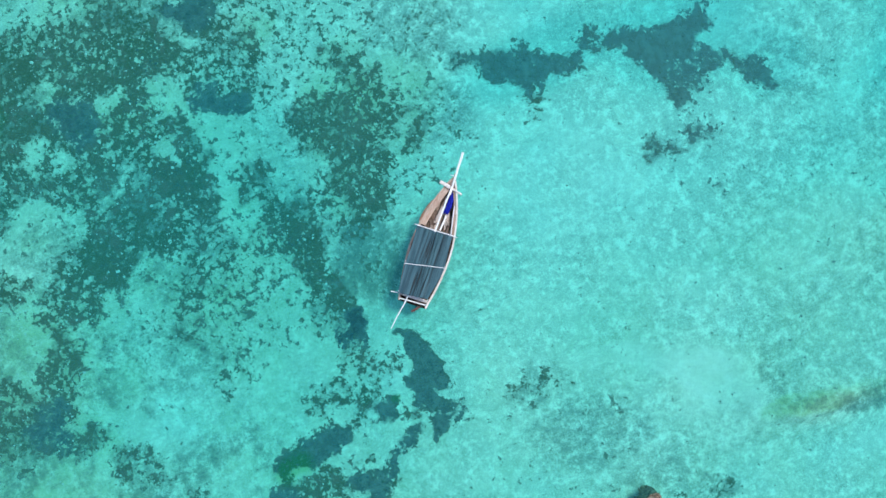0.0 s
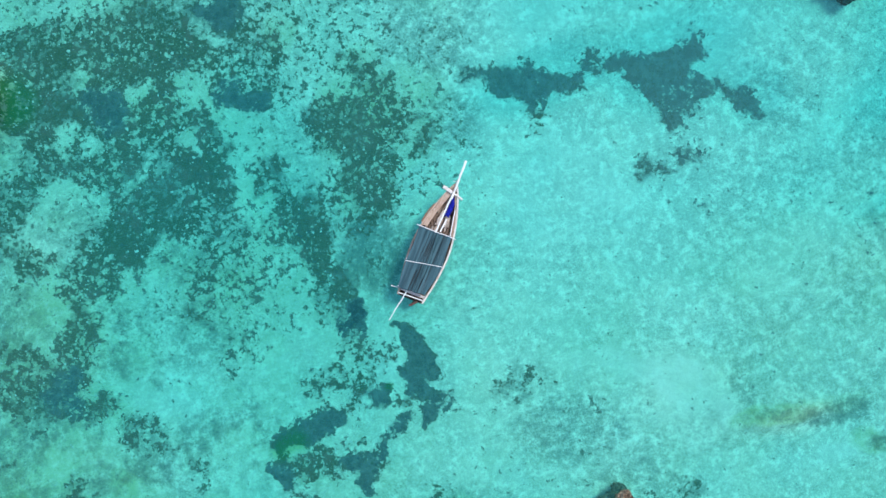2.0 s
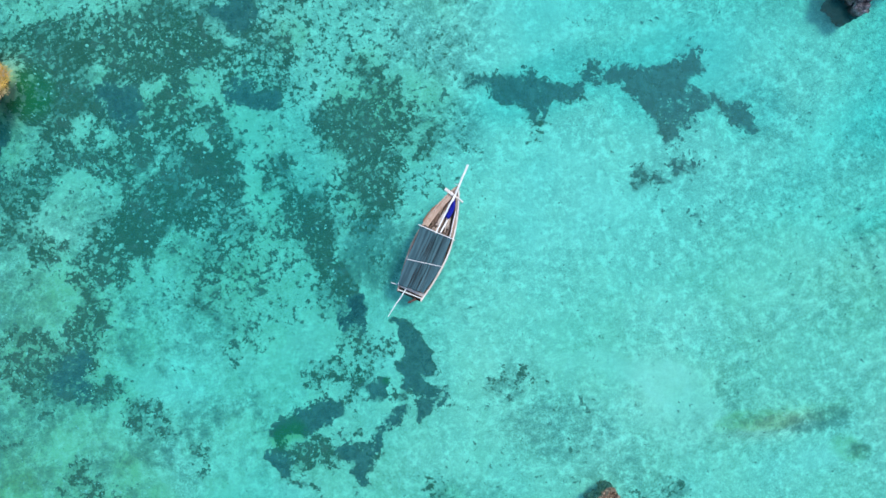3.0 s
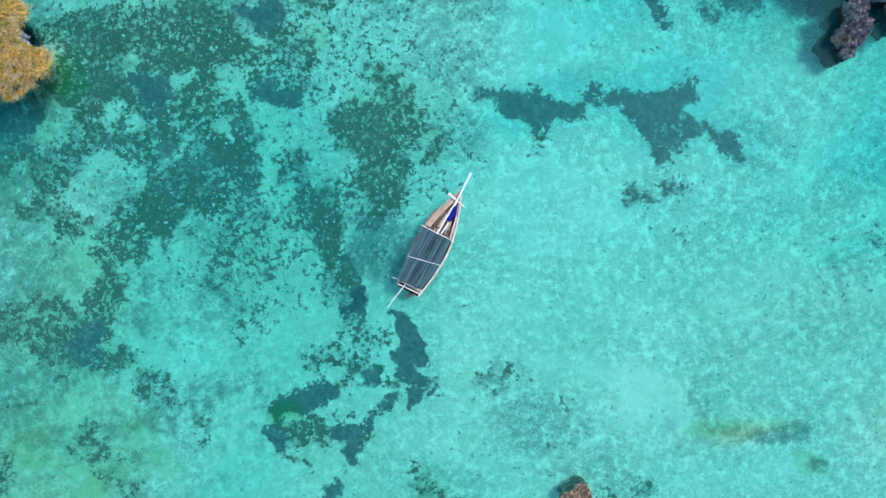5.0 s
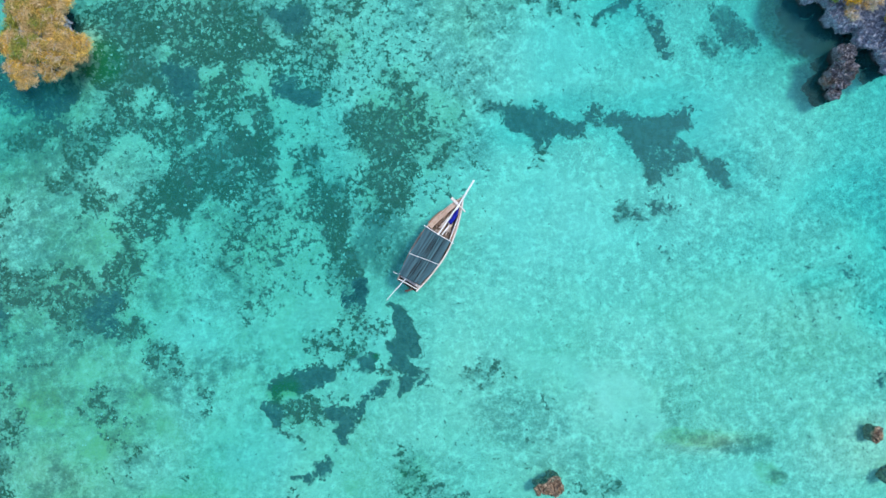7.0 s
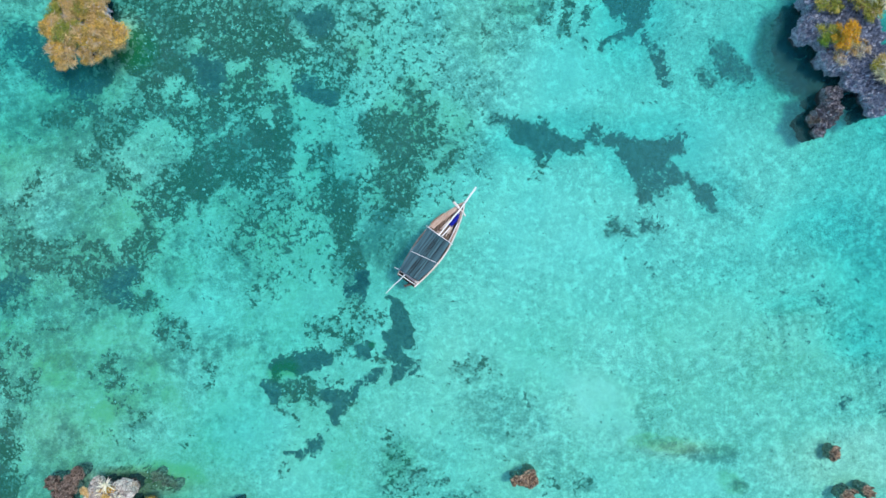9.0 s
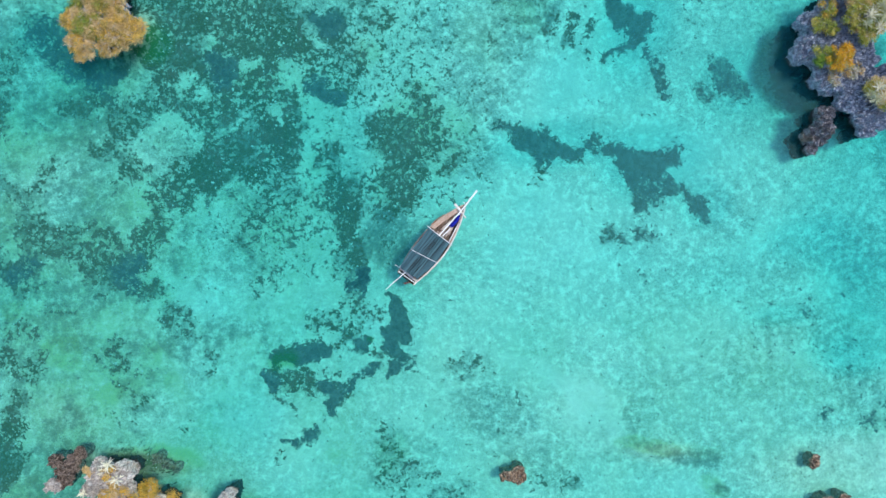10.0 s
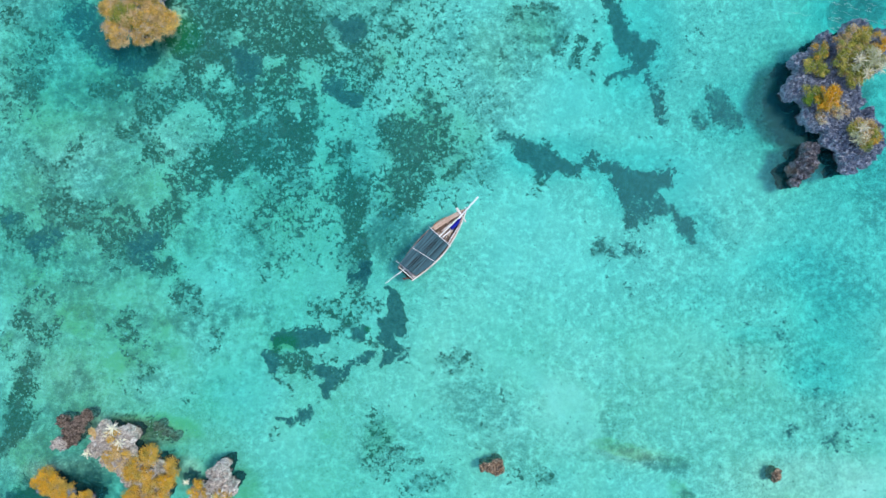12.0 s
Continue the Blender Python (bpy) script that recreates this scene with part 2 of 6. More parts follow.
M_WHITE = painted("white_painted_poles", (0.88, 0.88, 0.86), (0.60, 0.52, 0.44), 0.2, 0.6, 5.0, (0.5, 2, 2))
M_TARP = tarpaulin()
M_BLUE = painted("blue_cloth", (0.01, 0.02, 0.42), (0.02, 0.05, 0.60), 0.4, 0.85)
M_RED = painted("faded_red_paint", (0.15, 0.065, 0.05), (0.24, 0.15, 0.12), 0.5, 0.7)
M_DARK = painted("dark_bilge_timber", (0.06, 0.04, 0.035), (0.14, 0.09, 0.07), 0.5, 0.9)
M_FOAM = painted("sea_foam", (0.75, 0.78, 0.78), (0.60, 0.66, 0.68), 0.4, 0.9, 8)


# ---- noise and shape fields over the plan ----
def hash01(i, j, seed):
    n = (i * 374761393 + j * 668265263 + seed * 1442695041).astype(np.int64) & 0xFFFFFFFF
    n = ((n ^ (n >> 13)) * 1274126177) & 0xFFFFFFFF
    return ((n ^ (n >> 16)) & 0xFFFF) / 65535.0


def value_noise(x, y, seed):
    i, j = np.floor(x).astype(np.int64), np.floor(y).astype(np.int64)
    u, v = x - i, y - j
    u, v = u * u * u * (u * (u * 6 - 15) + 10), v * v * v * (v * (v * 6 - 15) + 10)
    a, b = hash01(i, j, seed), hash01(i + 1, j, seed)
    c, d = hash01(i, j + 1, seed), hash01(i + 1, j + 1, seed)
    return (a + (b - a) * u) + ((c + (d - c) * u) - (a + (b - a) * u)) * v


def fbm(x, y, scale, octaves, seed, gain=0.55):
    """Fractal noise about 0, roughly within -0.5 to 0.5; scale is the largest feature in metres."""
    total, amp, norm, f = np.zeros_like(x), 1.0, 0.0, 1.0 / scale
    for o in range(octaves):
        c, s = math.cos(0.7 * o + seed), math.sin(0.7 * o + seed)
        total += amp * (value_noise((x * c - y * s) * f + 17.3 * o, (x * s + y * c) * f - 9.1 * o, seed + o) - 0.5)
        norm += amp
        amp *= gain
        f *= 2.03
    return total / norm * 1.5


def smooth(v, lo, hi):
    t = np.clip((v - lo) / (hi - lo), 0, 1)
    return t * t * (3 - 2 * t)


def stroke(x, y, nodes):
    """Distance outside a chain of tapering round strokes (negative inside)."""
    best = np.full_like(x, 1e9)
    pairs = list(zip(nodes, nodes[1:])) or [(nodes[0], nodes[0])]
    for (ax, ay, ar), (bx, by, br) in pairs:
        dx, dy = bx - ax, by - ay
        t = np.clip(((x - ax) * dx + (y - ay) * dy) / max(dx * dx + dy * dy, 1e-9), 0, 1)
        best = np.minimum(best, np.hypot(x - ax - t * dx, y - ay - t * dy) - (ar + (br - ar) * t))
    return best


# The cover of the seabed, laid patch over patch as chains of (x, y, half-width): the share of the
# bottom that is overgrown (2: by the darkest weed, also painted as rock shade), and how soft the patch's border is in
# metres.
PATCHES = []


def patch(share, soft, *chain):
    PATCHES.append((share, soft, chain))


# north-west turf
patch(0.55, 1.2, (-19.0, 18.8, 3.40), (-14.1, 17.9, 3.40), (-9.2, 17.6, 2.91))
patch(0.64, 0.8, (-22.5, 20.7, 1.94), (-18.0, 19.3, 2.19), (-14.1, 19.9, 1.94))
patch(0.62, 0.9, (-21.4, 16.3, 1.94), (-17.4, 13.0, 2.43), (-13.0, 12.1, 2.43))
patch(0.60, 0.9, (-17.3, 9.1, 2.19), (-12.9, 8.2, 2.43), (-9.0, 7.3, 1.94))
patch(0.50, 0.8, (-7.2, 17.1, 1.70), (-7.2, 14.2, 1.46))
patch(0.22, 1.2, (-3.4, 20.1, 2.91), (-1.4, 16.8, 2.91), (-3.3, 14.8, 1.94))
patch(0.55, 0.8, (-37.6, 20.1, 1.07))
patch(0.45, 0.7, (-35.5, 17.7, 1.21), (-34.1, 19.2, 0.68))
patch(0.35, 0.8, (-37.4, 16.2, 1.46), (-35.5, 16.0, 1.46))
patch(0.62, 0.6, (-35.9, 13.3, 1.55), (-34.9, 14.0, 0.68))
patch(0.35, 0.6, (-37.6, 13.0, 0.68), (-37.3, 10.8, 0.97), (-35.3, 10.8, 0.68))
patch(0.04, 0.6, (-35.0, 20.4, 1.36))
patch(0.06, 0.6, (-38.0, 17.8, 0.97))
patch(0.06, 0.6, (-32.1, 16.5, 1.07), (-33.0, 13.6, 1.55), (-32.9, 11.1, 1.75))
patch(0.08, 0.5, (-31.0, 11.2, 1.21), (-28.5, 11.1, 1.36))
patch(0.62, 0.5, (-30.3, 13.6, 0.87), (-27.9, 13.7, 1.07), (-25.7, 13.4, 1.36), (-23.7, 13.6, 0.68))
patch(0.62, 0.5, (-26.1, 11.5, 0.58), (-24.2, 12.1, 0.58))
# next: dense weed with the wooded islet's shadow painted in as cover
patch(0.85, 0.8, (-31.7, 20.0, 1.36), (-30.7, 18.0, 0.97), (-28.4, 16.4, 0.97), (-26.2, 15.7, 1.07), (-24.3, 17.0, 0.87))
patch(0.10, 0.4, (-23.7, 16.3, 0.63), (-24.7, 14.8, 0.63), (-26.2, 15.1, 0.39))
patch(0.10, 0.4, (-29.1, 15.3, 0.44))
patch(0.10, 0.4, (-27.4, 13.0, 0.29), (-27.2, 12.3, 0.19))
patch(0.66, 0.6, (-21.7, 18.7, 1.46), (-21.4, 16.3, 1.21), (-22.0, 14.3, 0.97))
patch(0.22, 0.5, (-20.1, 15.1, 0.87))
patch(0.05, 0.5, (-21.9, 10.7, 1.85), (-22.6, 8.7, 1.17), (-20.2, 10.0, 1.26))
# western bank
patch(0.05, 1.0, (-35.2, 6.7, 2.43), (-36.1, 4.7, 2.19), (-35.3, 9.1, 1.70))
patch(0.03, 0.8, (-29.4, 6.8, 2.53), (-28.5, 8.8, 1.46))
patch(0.05, 0.6, (-25.9, 5.7, 1.94), (-25.6, 3.3, 1.26))
patch(0.58, 0.4, (-27.8, 10.2, 0.68), (-26.1, 9.9, 0.68), (-25.0, 8.5, 0.83), (-24.2, 8.5, 0.34))
patch(0.5, 0.3, (-26.5, 7.2, 0.39))
patch(0.10, 0.4, (-27.0, 8.6, 0.68))
patch(0.42, 0.4, (-34.2, 7.0, 0.78), (-33.2, 5.8, 0.58))
patch(0.45, 0.3, (-30.9, 9.2, 0.34), (-32.2, 7.5, 0.39), (-33.0, 6.7, 0.39))
patch(0.45, 0.3, (-35.9, 9.1, 0.19), (-35.1, 8.1, 0.24), (-36.0, 7.9, 0.34))
patch(0.40, 0.5, (-34.2, 4.2, 0.44), (-32.2, 4.8, 0.49))
patch(0.64, 0.5, (-32.9, 3.1, 1.07), (-30.7, 3.0, 1.07), (-28.3, 3.5, 0.78), (-26.8, 2.9, 0.58), (-26.0, 2.2, 0.34))
patch(0.30, 0.4, (-29.5, 2.2, 0.68), (-27.8, 2.7, 0.49))
patch(0.66, 0.5, (-32.6, 1.3, 0.97), (-29.9, 1.4, 1.07), (-27.7, 0.8, 1.65), (-25.8, 0.1, 1.26), (-24.1, 1.4, 0.78))
patch(0.60, 0.5, (-37.8, 2.7, 0.63), (-36.4, 2.5, 0.58))
patch(0.55, 0.5, (-36.2, 0.8, 0.97), (-34.8, 0.4, 0.78), (-33.1, 1.2, 0.87))
patch(0.10, 0.4, (-34.0, 0.5, 0.49))
patch(0.08, 0.5, (-30.9, -0.0, 1.55))
patch(0.66, 0.5, (-18.7, 9.1, 0.78), (-20.2, 7.5, 1.26), (-21.8, 7.0, 0.97), (-23.0, 6.0, 0.78))
patch(0.68, 0.5, (-21.1, 5.1, 1.07), (-23.0, 3.6, 0.87), (-23.9, 2.3, 0.87), (-25.1, 0.9, 1.17), (-25.8, -0.1, 1.17))
patch(0.62, 0.4, (-21.2, 2.9, 0.68), (-22.4, 1.6, 0.49))
patch(0.12, 0.4, (-21.7, 4.5, 0.58), (-21.5, 2.9, 0.29))
patch(0.15, 0.3, (-19.5, 7.5, 0.39))
patch(0.88, 0.4, (-26.5, -0.3, 0.49), (-25.5, 0.5, 0.78), (-24.4, 1.1, 0.39))
patch(0.86, 0.4, (-25.5, -0.6, 0.58), (-24.5, -1.3, 0.58))
patch(0.66, 0.4, (-23.8, -1.3, 0.78), (-22.7, -1.2, 0.49))
patch(0.86, 0.4, (-35.0, 0.3, 0.58), (-33.2, 1.1, 0.49))
patch(0.86, 0.4, (-37.0, 2.6, 0.44))
patch(0.03, 0.7, (-18.8, 2.9, 1.94), (-20.5, 0.7, 2.33), (-17.1, 2.2, 1.65))
# mid reef round the bright channels
patch(0.84, 0.4, (-17.0, 15.8, 1.07), (-18.0, 16.9, 0.58))
patch(0.82, 0.5, (-14.1, 16.6, 1.26), (-13.1, 17.5, 0.68))
patch(0.76, 0.5, (-18.7, 7.1, 0.68), (-18.2, 8.6, 0.78))
patch(0.80, 0.5, (-12.4, 10.2, 1.07), (-13.4, 11.3, 0.58))
patch(0.72, 0.4, (-11.9, 18.2, 0.87), (-10.2, 17.5, 0.49))
patch(0.84, 0.4, (-10.3, 14.2, 0.68), (-9.1, 13.9, 0.87), (-8.0, 13.6, 0.68))
patch(0.84, 0.4, (-9.0, 19.9, 0.68), (-7.8, 19.5, 0.87))
patch(0.14, 0.4, (-15.6, 16.2, 0.44), (-14.3, 16.9, 0.34))
patch(0.05, 0.4, (-11.7, 15.5, 0.97), (-11.1, 14.2, 0.34))
patch(0.05, 0.4, (-9.1, 21.6, 0.87), (-8.8, 20.7, 0.49))
patch(0.08, 0.3, (-9.8, 19.0, 0.34), (-9.0, 17.6, 0.29))
patch(0.05, 0.4, (-10.5, 13.0, 0.58), (-9.2, 12.3, 0.68))
patch(0.15, 0.4, (-12.7, 12.2, 0.58))
patch(0.15, 0.4, (-18.5, 18.2, 0.58))
patch(0.20, 0.4, (-18.6, 14.0, 0.68))
patch(0.22, 0.5, (-16.8, 11.3, 0.49), (-15.4, 11.4, 0.58))
patch(0.06, 0.5, (-6.6, 12.2, 0.78), (-6.4, 10.3, 0.73), (-6.8, 9.4, 0.49))
patch(0.08, 0.4, (-7.5, 8.6, 0.58), (-7.7, 7.4, 0.34))
patch(0.08, 0.4, (-9.2, 11.9, 0.58), (-10.4, 10.2, 0.53), (-10.9, 8.2, 0.49), (-10.6, 6.8, 0.63), (-9.3, 7.3, 0.44))
patch(0.12, 0.4, (-4.8, 6.9, 0.49))
patch(0.18, 0.4, (-16.2, 6.2, 0.87), (-15.9, 5.0, 0.68))
patch(0.12, 0.5, (-17.4, 4.1, 0.87), (-18.1, 3.6, 0.68))
patch(0.26, 0.5, (-9.6, 5.1, 0.53), (-10.2, 3.1, 0.68), (-11.3, 2.1, 0.53))
patch(0.46, 0.8, (-13.7, 3.8, 2.19), (-15.6, 2.3, 1.21))
patch(0.28, 0.8, (-13.7, 1.4, 1.65), (-11.2, 0.9, 1.46))
# brown dotted turf ahead of the boat
patch(0.66, 0.6, (-3.9, 10.3, 1.65), (-1.7, 9.2, 1.65), (-3.1, 6.0, 1.85), (-4.5, 4.2, 0.87))
patch(0.62, 0.5, (-0.8, 12.4, 0.87), (-1.3, 13.6, 0.68), (0.2, 9.5, 0.68))
patch(0.80, 0.4, (1.5, 8.0, 0.44), (0.8, 7.0, 0.44))
patch(0.60, 0.4, (-5.8, 16.4, 0.44))
patch(0.55, 0.4, (-3.8, 19.4, 0.53), (-4.9, 19.2, 0.39))
patch(0.78, 0.4, (-8.1, 4.2, 1.17), (-7.6, 2.5, 1.17), (-7.3, 1.0, 0.78), (-7.1, -0.2, 0.58))
patch(0.72, 0.4, (-6.7, 4.9, 0.87), (-7.9, 5.9, 0.87))
patch(0.22, 0.6, (-5.3, 2.3, 0.68), (-4.4, 1.1, 1.07))
patch(0.36, 0.6, (-5.5, 4.9, 1.07), (-6.5, 5.9, 0.68))
patch(0.24, 0.9, (3.2, 7.6, 1.26), (2.7, 9.5, 1.07))
patch(0.20, 0.9, (3.1, 13.0, 1.46), (5.0, 13.7, 0.78))
patch(0.18, 1.0, (1.0, 19.8, 1.07), (0.6, 13.9, 1.26))
patch(0.18, 0.9, (6.2, 17.4, 1.26), (6.8, 20.4, 0.97), (8.8, 19.4, 1.46))
patch(0.50, 0.4, (5.6, 21.1, 0.39), (9.0, 21.8, 0.44))
patch(0.20, 0.7, (-0.6, 5.1, 0.87), (0.8, 5.3, 0.78))
# blue meadow beside the stern and the scattered tufts south of it
patch(2, 0.2, (-6.8, -1.1, 0.44), (-7.1, -1.9, 0.68), (-7.0, -2.7, 0.53))
patch(0.50, 0.4, (-8.3, -0.9, 0.68), (-8.5, 0.0, 0.68))
patch(0.52, 0.4, (-7.3, -3.4, 0.78), (-6.7, -4.3, 0.87), (-5.7, -4.5, 0.49))
patch(0.50, 0.4, (-9.1, -4.6, 0.87), (-10.6, -4.4, 0.58))
patch(0.50, 0.4, (-10.8, -5.4, 0.87), (-9.8, -6.1, 0.49))
patch(0.50, 0.4, (-7.4, -5.5, 0.87), (-8.6, -5.9, 0.49))
patch(0.06, 0.3, (-9.5, -5.8, 0.44))
patch(0.95, 0.2, (-14.0, -7.5, 0.53), (-12.5, -7.1, 0.78), (-10.8, -7.2, 0.78), (-9.7, -7.2, 0.34))
patch(0.74, 0.3, (-13.4, -8.9, 0.92), (-11.7, -9.3, 0.92), (-11.2, -10.2, 0.53))
patch(0.9, 0.2, (-14.5, -8.9, 0.49), (-14.1, -9.8, 0.29))
patch(0.93, 0.2, (-10.5, -10.0, 0.34), (-8.9, -10.4, 0.63), (-9.5, -11.6, 0.49), (-7.8, -9.8, 0.34))
patch(0.8, 0.2, (-8.9, -8.8, 0.29), (-10.2, -8.9, 0.19))
patch(0.62, 0.2, (-8.8, -6.7, 0.39), (-8.0, -6.4, 0.29))
patch(0.95, 0.2, (-7.2, -7.0, 0.49), (-6.5, -6.8, 0.39))
patch(0.10, 0.2, (-13.2, -8.2, 0.39), (-12.4, -8.4, 0.24))
patch(0.06, 0.3, (-9.5, -8.1, 0.29), (-10.1, -8.6, 0.24))
patch(0.06, 0.2, (-5.6, -7.2, 0.34), (-6.6, -8.2, 0.34), (-8.0, -9.2, 0.19), (-9.3, -9.5, 0.15))
patch(0.15, 0.2, (-8.5, -7.5, 0.34))
patch(0.06, 0.2, (-10.4, -11.0, 0.29), (-11.0, -11.7, 0.24))
patch(0.6, 0.2, (-14.2, -10.4, 0.19), (-13.2, -11.2, 0.24), (-12.3, -12.0, 0.15))
patch(0.85, 0.2, (-10.8, -12.9, 0.29), (-11.1, -13.5, 0.39), (-11.8, -14.2, 0.39), (-12.5, -14.6, 0.34), (-13.3, -14.3, 0.24))
patch(0.45, 0.3, (-13.8, -15.6, 0.39))
# long meadow astern
patch(1, 0.15, (-4.5, -3.2, 0.19), (-4.1, -4.3, 0.63), (-3.7, -5.2, 0.83), (-3.4, -5.8, 0.68))
patch(1, 0.15, (-4.5, -6.0, 0.58), (-4.2, -7.2, 0.58), (-3.6, -7.9, 0.53), (-4.1, -8.6, 0.49), (-4.7, -9.4, 0.24))
patch(0.85, 0.2, (-2.9, -8.6, 0.19), (-3.7, -8.2, 0.24))
patch(0.85, 0.2, (-5.9, -8.6, 0.44), (-6.6, -9.0, 0.29), (-7.2, -9.4, 0.19))
patch(0.7, 0.2, (-5.1, -7.8, 0.24), (-5.5, -7.4, 0.19))
patch(0.7, 0.2, (-7.2, -10.5, 0.15), (-7.9, -10.8, 0.15))
# dotted sand south of the boat
patch(0.40, 0.5, (-5.3, -13.7, 0.49), (-5.4, -15.4, 0.87), (-4.9, -16.5, 1.07), (-3.5, -16.9, 0.58))
patch(0.36, 0.5, (-2.8, -17.4, 0.58), (-1.9, -18.1, 0.49))
patch(0.34, 0.6, (-4.4, -18.3, 0.87), (-5.9, -16.9, 0.58))
patch(0.30, 0.5, (-0.8, -20.0, 0.68), (0.5, -18.7, 0.39), (-2.5, -20.4, 0.68))
patch(0.09, 0.9, (3.7, -13.3, 1.85), (5.1, -11.8, 0.97), (2.7, -14.7, 0.97))
patch(0.34, 0.5, (0.9, -8.9, 0.78), (2.4, -8.6, 0.58))
patch(0.5, 0.3, (3.7, -9.6, 0.24))
patch(0.36, 0.4, (9.1, -18.7, 0.58), (9.8, -19.2, 0.34))
patch(0.30, 0.4, (7.2, -18.6, 0.49))
patch(0.30, 0.5, (-15.0, -1.6, 0.87), (-13.9, -0.7, 0.87))
patch(0.05, 0.8, (-0.7, -11.9, 1.94), (1.3, -15.7, 1.94))
patch(0.4, 0.3, (7.9, 6.1, 0.39), (8.6, 6.8, 0.34))
# southern bank
patch(0.50, 0.4, (-34.2, -1.1, 0.68), (-33.3, -0.7, 0.39))
patch(0.42, 0.4, (-27.4, -1.3, 0.68), (-28.2, -0.7, 0.49))
patch(0.42, 0.3, (-32.0, -3.0, 0.49), (-30.6, -2.8, 0.34))
patch(0.58, 0.4, (-22.4, -3.0, 0.68), (-22.6, -4.4, 0.29))
patch(0.42, 0.4, (-21.3, -3.9, 0.58), (-20.4, -5.2, 0.44), (-21.7, -5.0, 0.34))
patch(0.40, 0.4, (-18.9, -7.0, 0.44), (-19.2, -8.1, 0.24))
patch(0.50, 0.4, (-35.1, -4.2, 0.58), (-34.2, -3.6, 0.39), (-33.4, -4.9, 0.58))
patch(0.58, 0.4, (-35.8, -5.9, 0.58), (-35.0, -7.1, 0.49))
patch(0.58, 0.4, (-33.8, -7.3, 0.87), (-32.9, -6.6, 0.39))
patch(0.55, 0.4, (-34.7, -9.3, 0.63), (-34.0, -9.8, 0.34))
patch(0.35, 0.4, (-36.7, -9.5, 0.39), (-37.1, -7.9, 0.29))
patch(0.50, 0.4, (-27.0, -5.7, 0.68), (-27.0, -7.2, 0.68), (-26.0, -7.2, 0.49))
patch(0.45, 0.3, (-28.5, -6.6, 0.34), (-27.8, -6.3, 0.24))
patch(0.45, 0.2, (-26.7, -8.6, 0.19), (-26.4, -9.6, 0.34), (-25.4, -10.2, 0.19), (-24.6, -10.4, 0.24), (-25.7, -10.9, 0.19), (-25.4, -11.6, 0.24))
patch(0.40, 0.3, (-24.6, -8.4, 0.19), (-25.0, -7.9, 0.19))
patch(0.30, 0.3, (-27.6, -11.6, 0.19), (-26.2, -11.8, 0.19), (-26.6, -13.2, 0.19))
patch(0.40, 0.3, (-21.5, -12.9, 0.19), (-20.8, -12.4, 0.15))
patch(0.78, 0.4, (-35.2, -10.8, 0.58), (-35.5, -12.2, 0.78), (-36.0, -13.9, 0.87), (-36.4, -15.9, 0.58))
patch(0.7, 0.4, (-34.8, -14.6, 0.44), (-37.0, -17.1, 0.58))
# north-east meadows
patch(0.97, 0.4, (4.9, 10.7, 0.15), (5.8, 10.3, 0.34), (6.8, 9.5, 0.68), (8.0, 9.1, 0.87), (9.3, 8.6, 0.78))
patch(0.97, 0.4, (9.3, 8.5, 0.68), (10.5, 8.2, 0.53), (11.6, 8.0, 0.44), (12.5, 8.6, 0.29))
patch(0.9, 0.4, (8.3, 7.8, 0.39), (8.1, 7.0, 0.19))
patch(0.9, 0.2, (9.3, 7.7, 0.29), (9.2, 7.1, 0.19))
patch(0.97, 0.4, (13.6, 8.6, 0.24), (14.8, 8.2, 0.44), (16.0, 7.0, 0.87), (17.1, 6.5, 1.26), (18.3, 7.0, 0.97))
patch(0.9, 0.4, (19.3, 7.2, 0.78), (19.7, 8.0, 0.39))
patch(0.97, 0.4, (16.0, 5.7, 0.68), (16.2, 4.2, 0.49), (16.1, 3.1, 0.29))
patch(0.75, 0.3, (17.4, 4.5, 0.68), (17.6, 3.4, 0.39))
patch(0.85, 0.3, (18.3, 4.8, 0.68), (19.3, 4.5, 0.44))
patch(0.86, 0.3, (20.3, 4.0, 0.44), (21.0, 3.1, 0.63), (21.4, 1.9, 0.39))
patch(0.5, 0.3, (13.8, 1.1, 0.49), (14.8, 0.3, 0.34), (13.1, 0.7, 0.34))
patch(0.5, 0.4, (16.2, 1.1, 0.53), (17.4, 0.9, 0.39))
patch(0.97, 0.4, (14.2, 23.2, 0.58), (14.7, 21.5, 0.68), (15.5, 19.8, 0.73), (16.5, 18.6, 0.97), (17.6, 18.1, 0.78))
patch(0.97, 0.4, (16.7, 17.1, 0.63), (17.8, 18.4, 0.73))
patch(0.9, 0.2, (15.7, 16.5, 0.34), (14.2, 16.0, 0.24))
patch(0.85, 0.3, (18.0, 16.7, 0.29), (18.3, 14.5, 0.39), (18.8, 13.3, 0.44), (18.8, 12.2, 0.19))
patch(0.6, 0.3, (11.7, 18.8, 0.49), (11.0, 17.3, 0.53))
patch(0.5, 0.3, (12.5, 16.3, 0.34), (13.4, 18.8, 0.29))
patch(0.5, 0.3, (9.5, 19.3, 0.24), (10.3, 19.8, 0.24), (9.3, 18.2, 0.39))
patch(0.45, 0.3, (12.7, 20.5, 0.34), (13.2, 21.1, 0.24))
patch(0.70, 0.5, (23.4, 14.3, 0.68), (24.5, 13.2, 0.78), (25.6, 12.3, 0.58))
patch(0.55, 0.4, (22.1, 12.9, 0.39), (22.8, 12.2, 0.39))
patch(0.45, 0.3, (21.1, 19.6, 0.24), (22.0, 19.7, 0.29))
patch(0.4, 0.3, (21.1, 17.2, 0.39), (22.0, 17.3, 0.24))
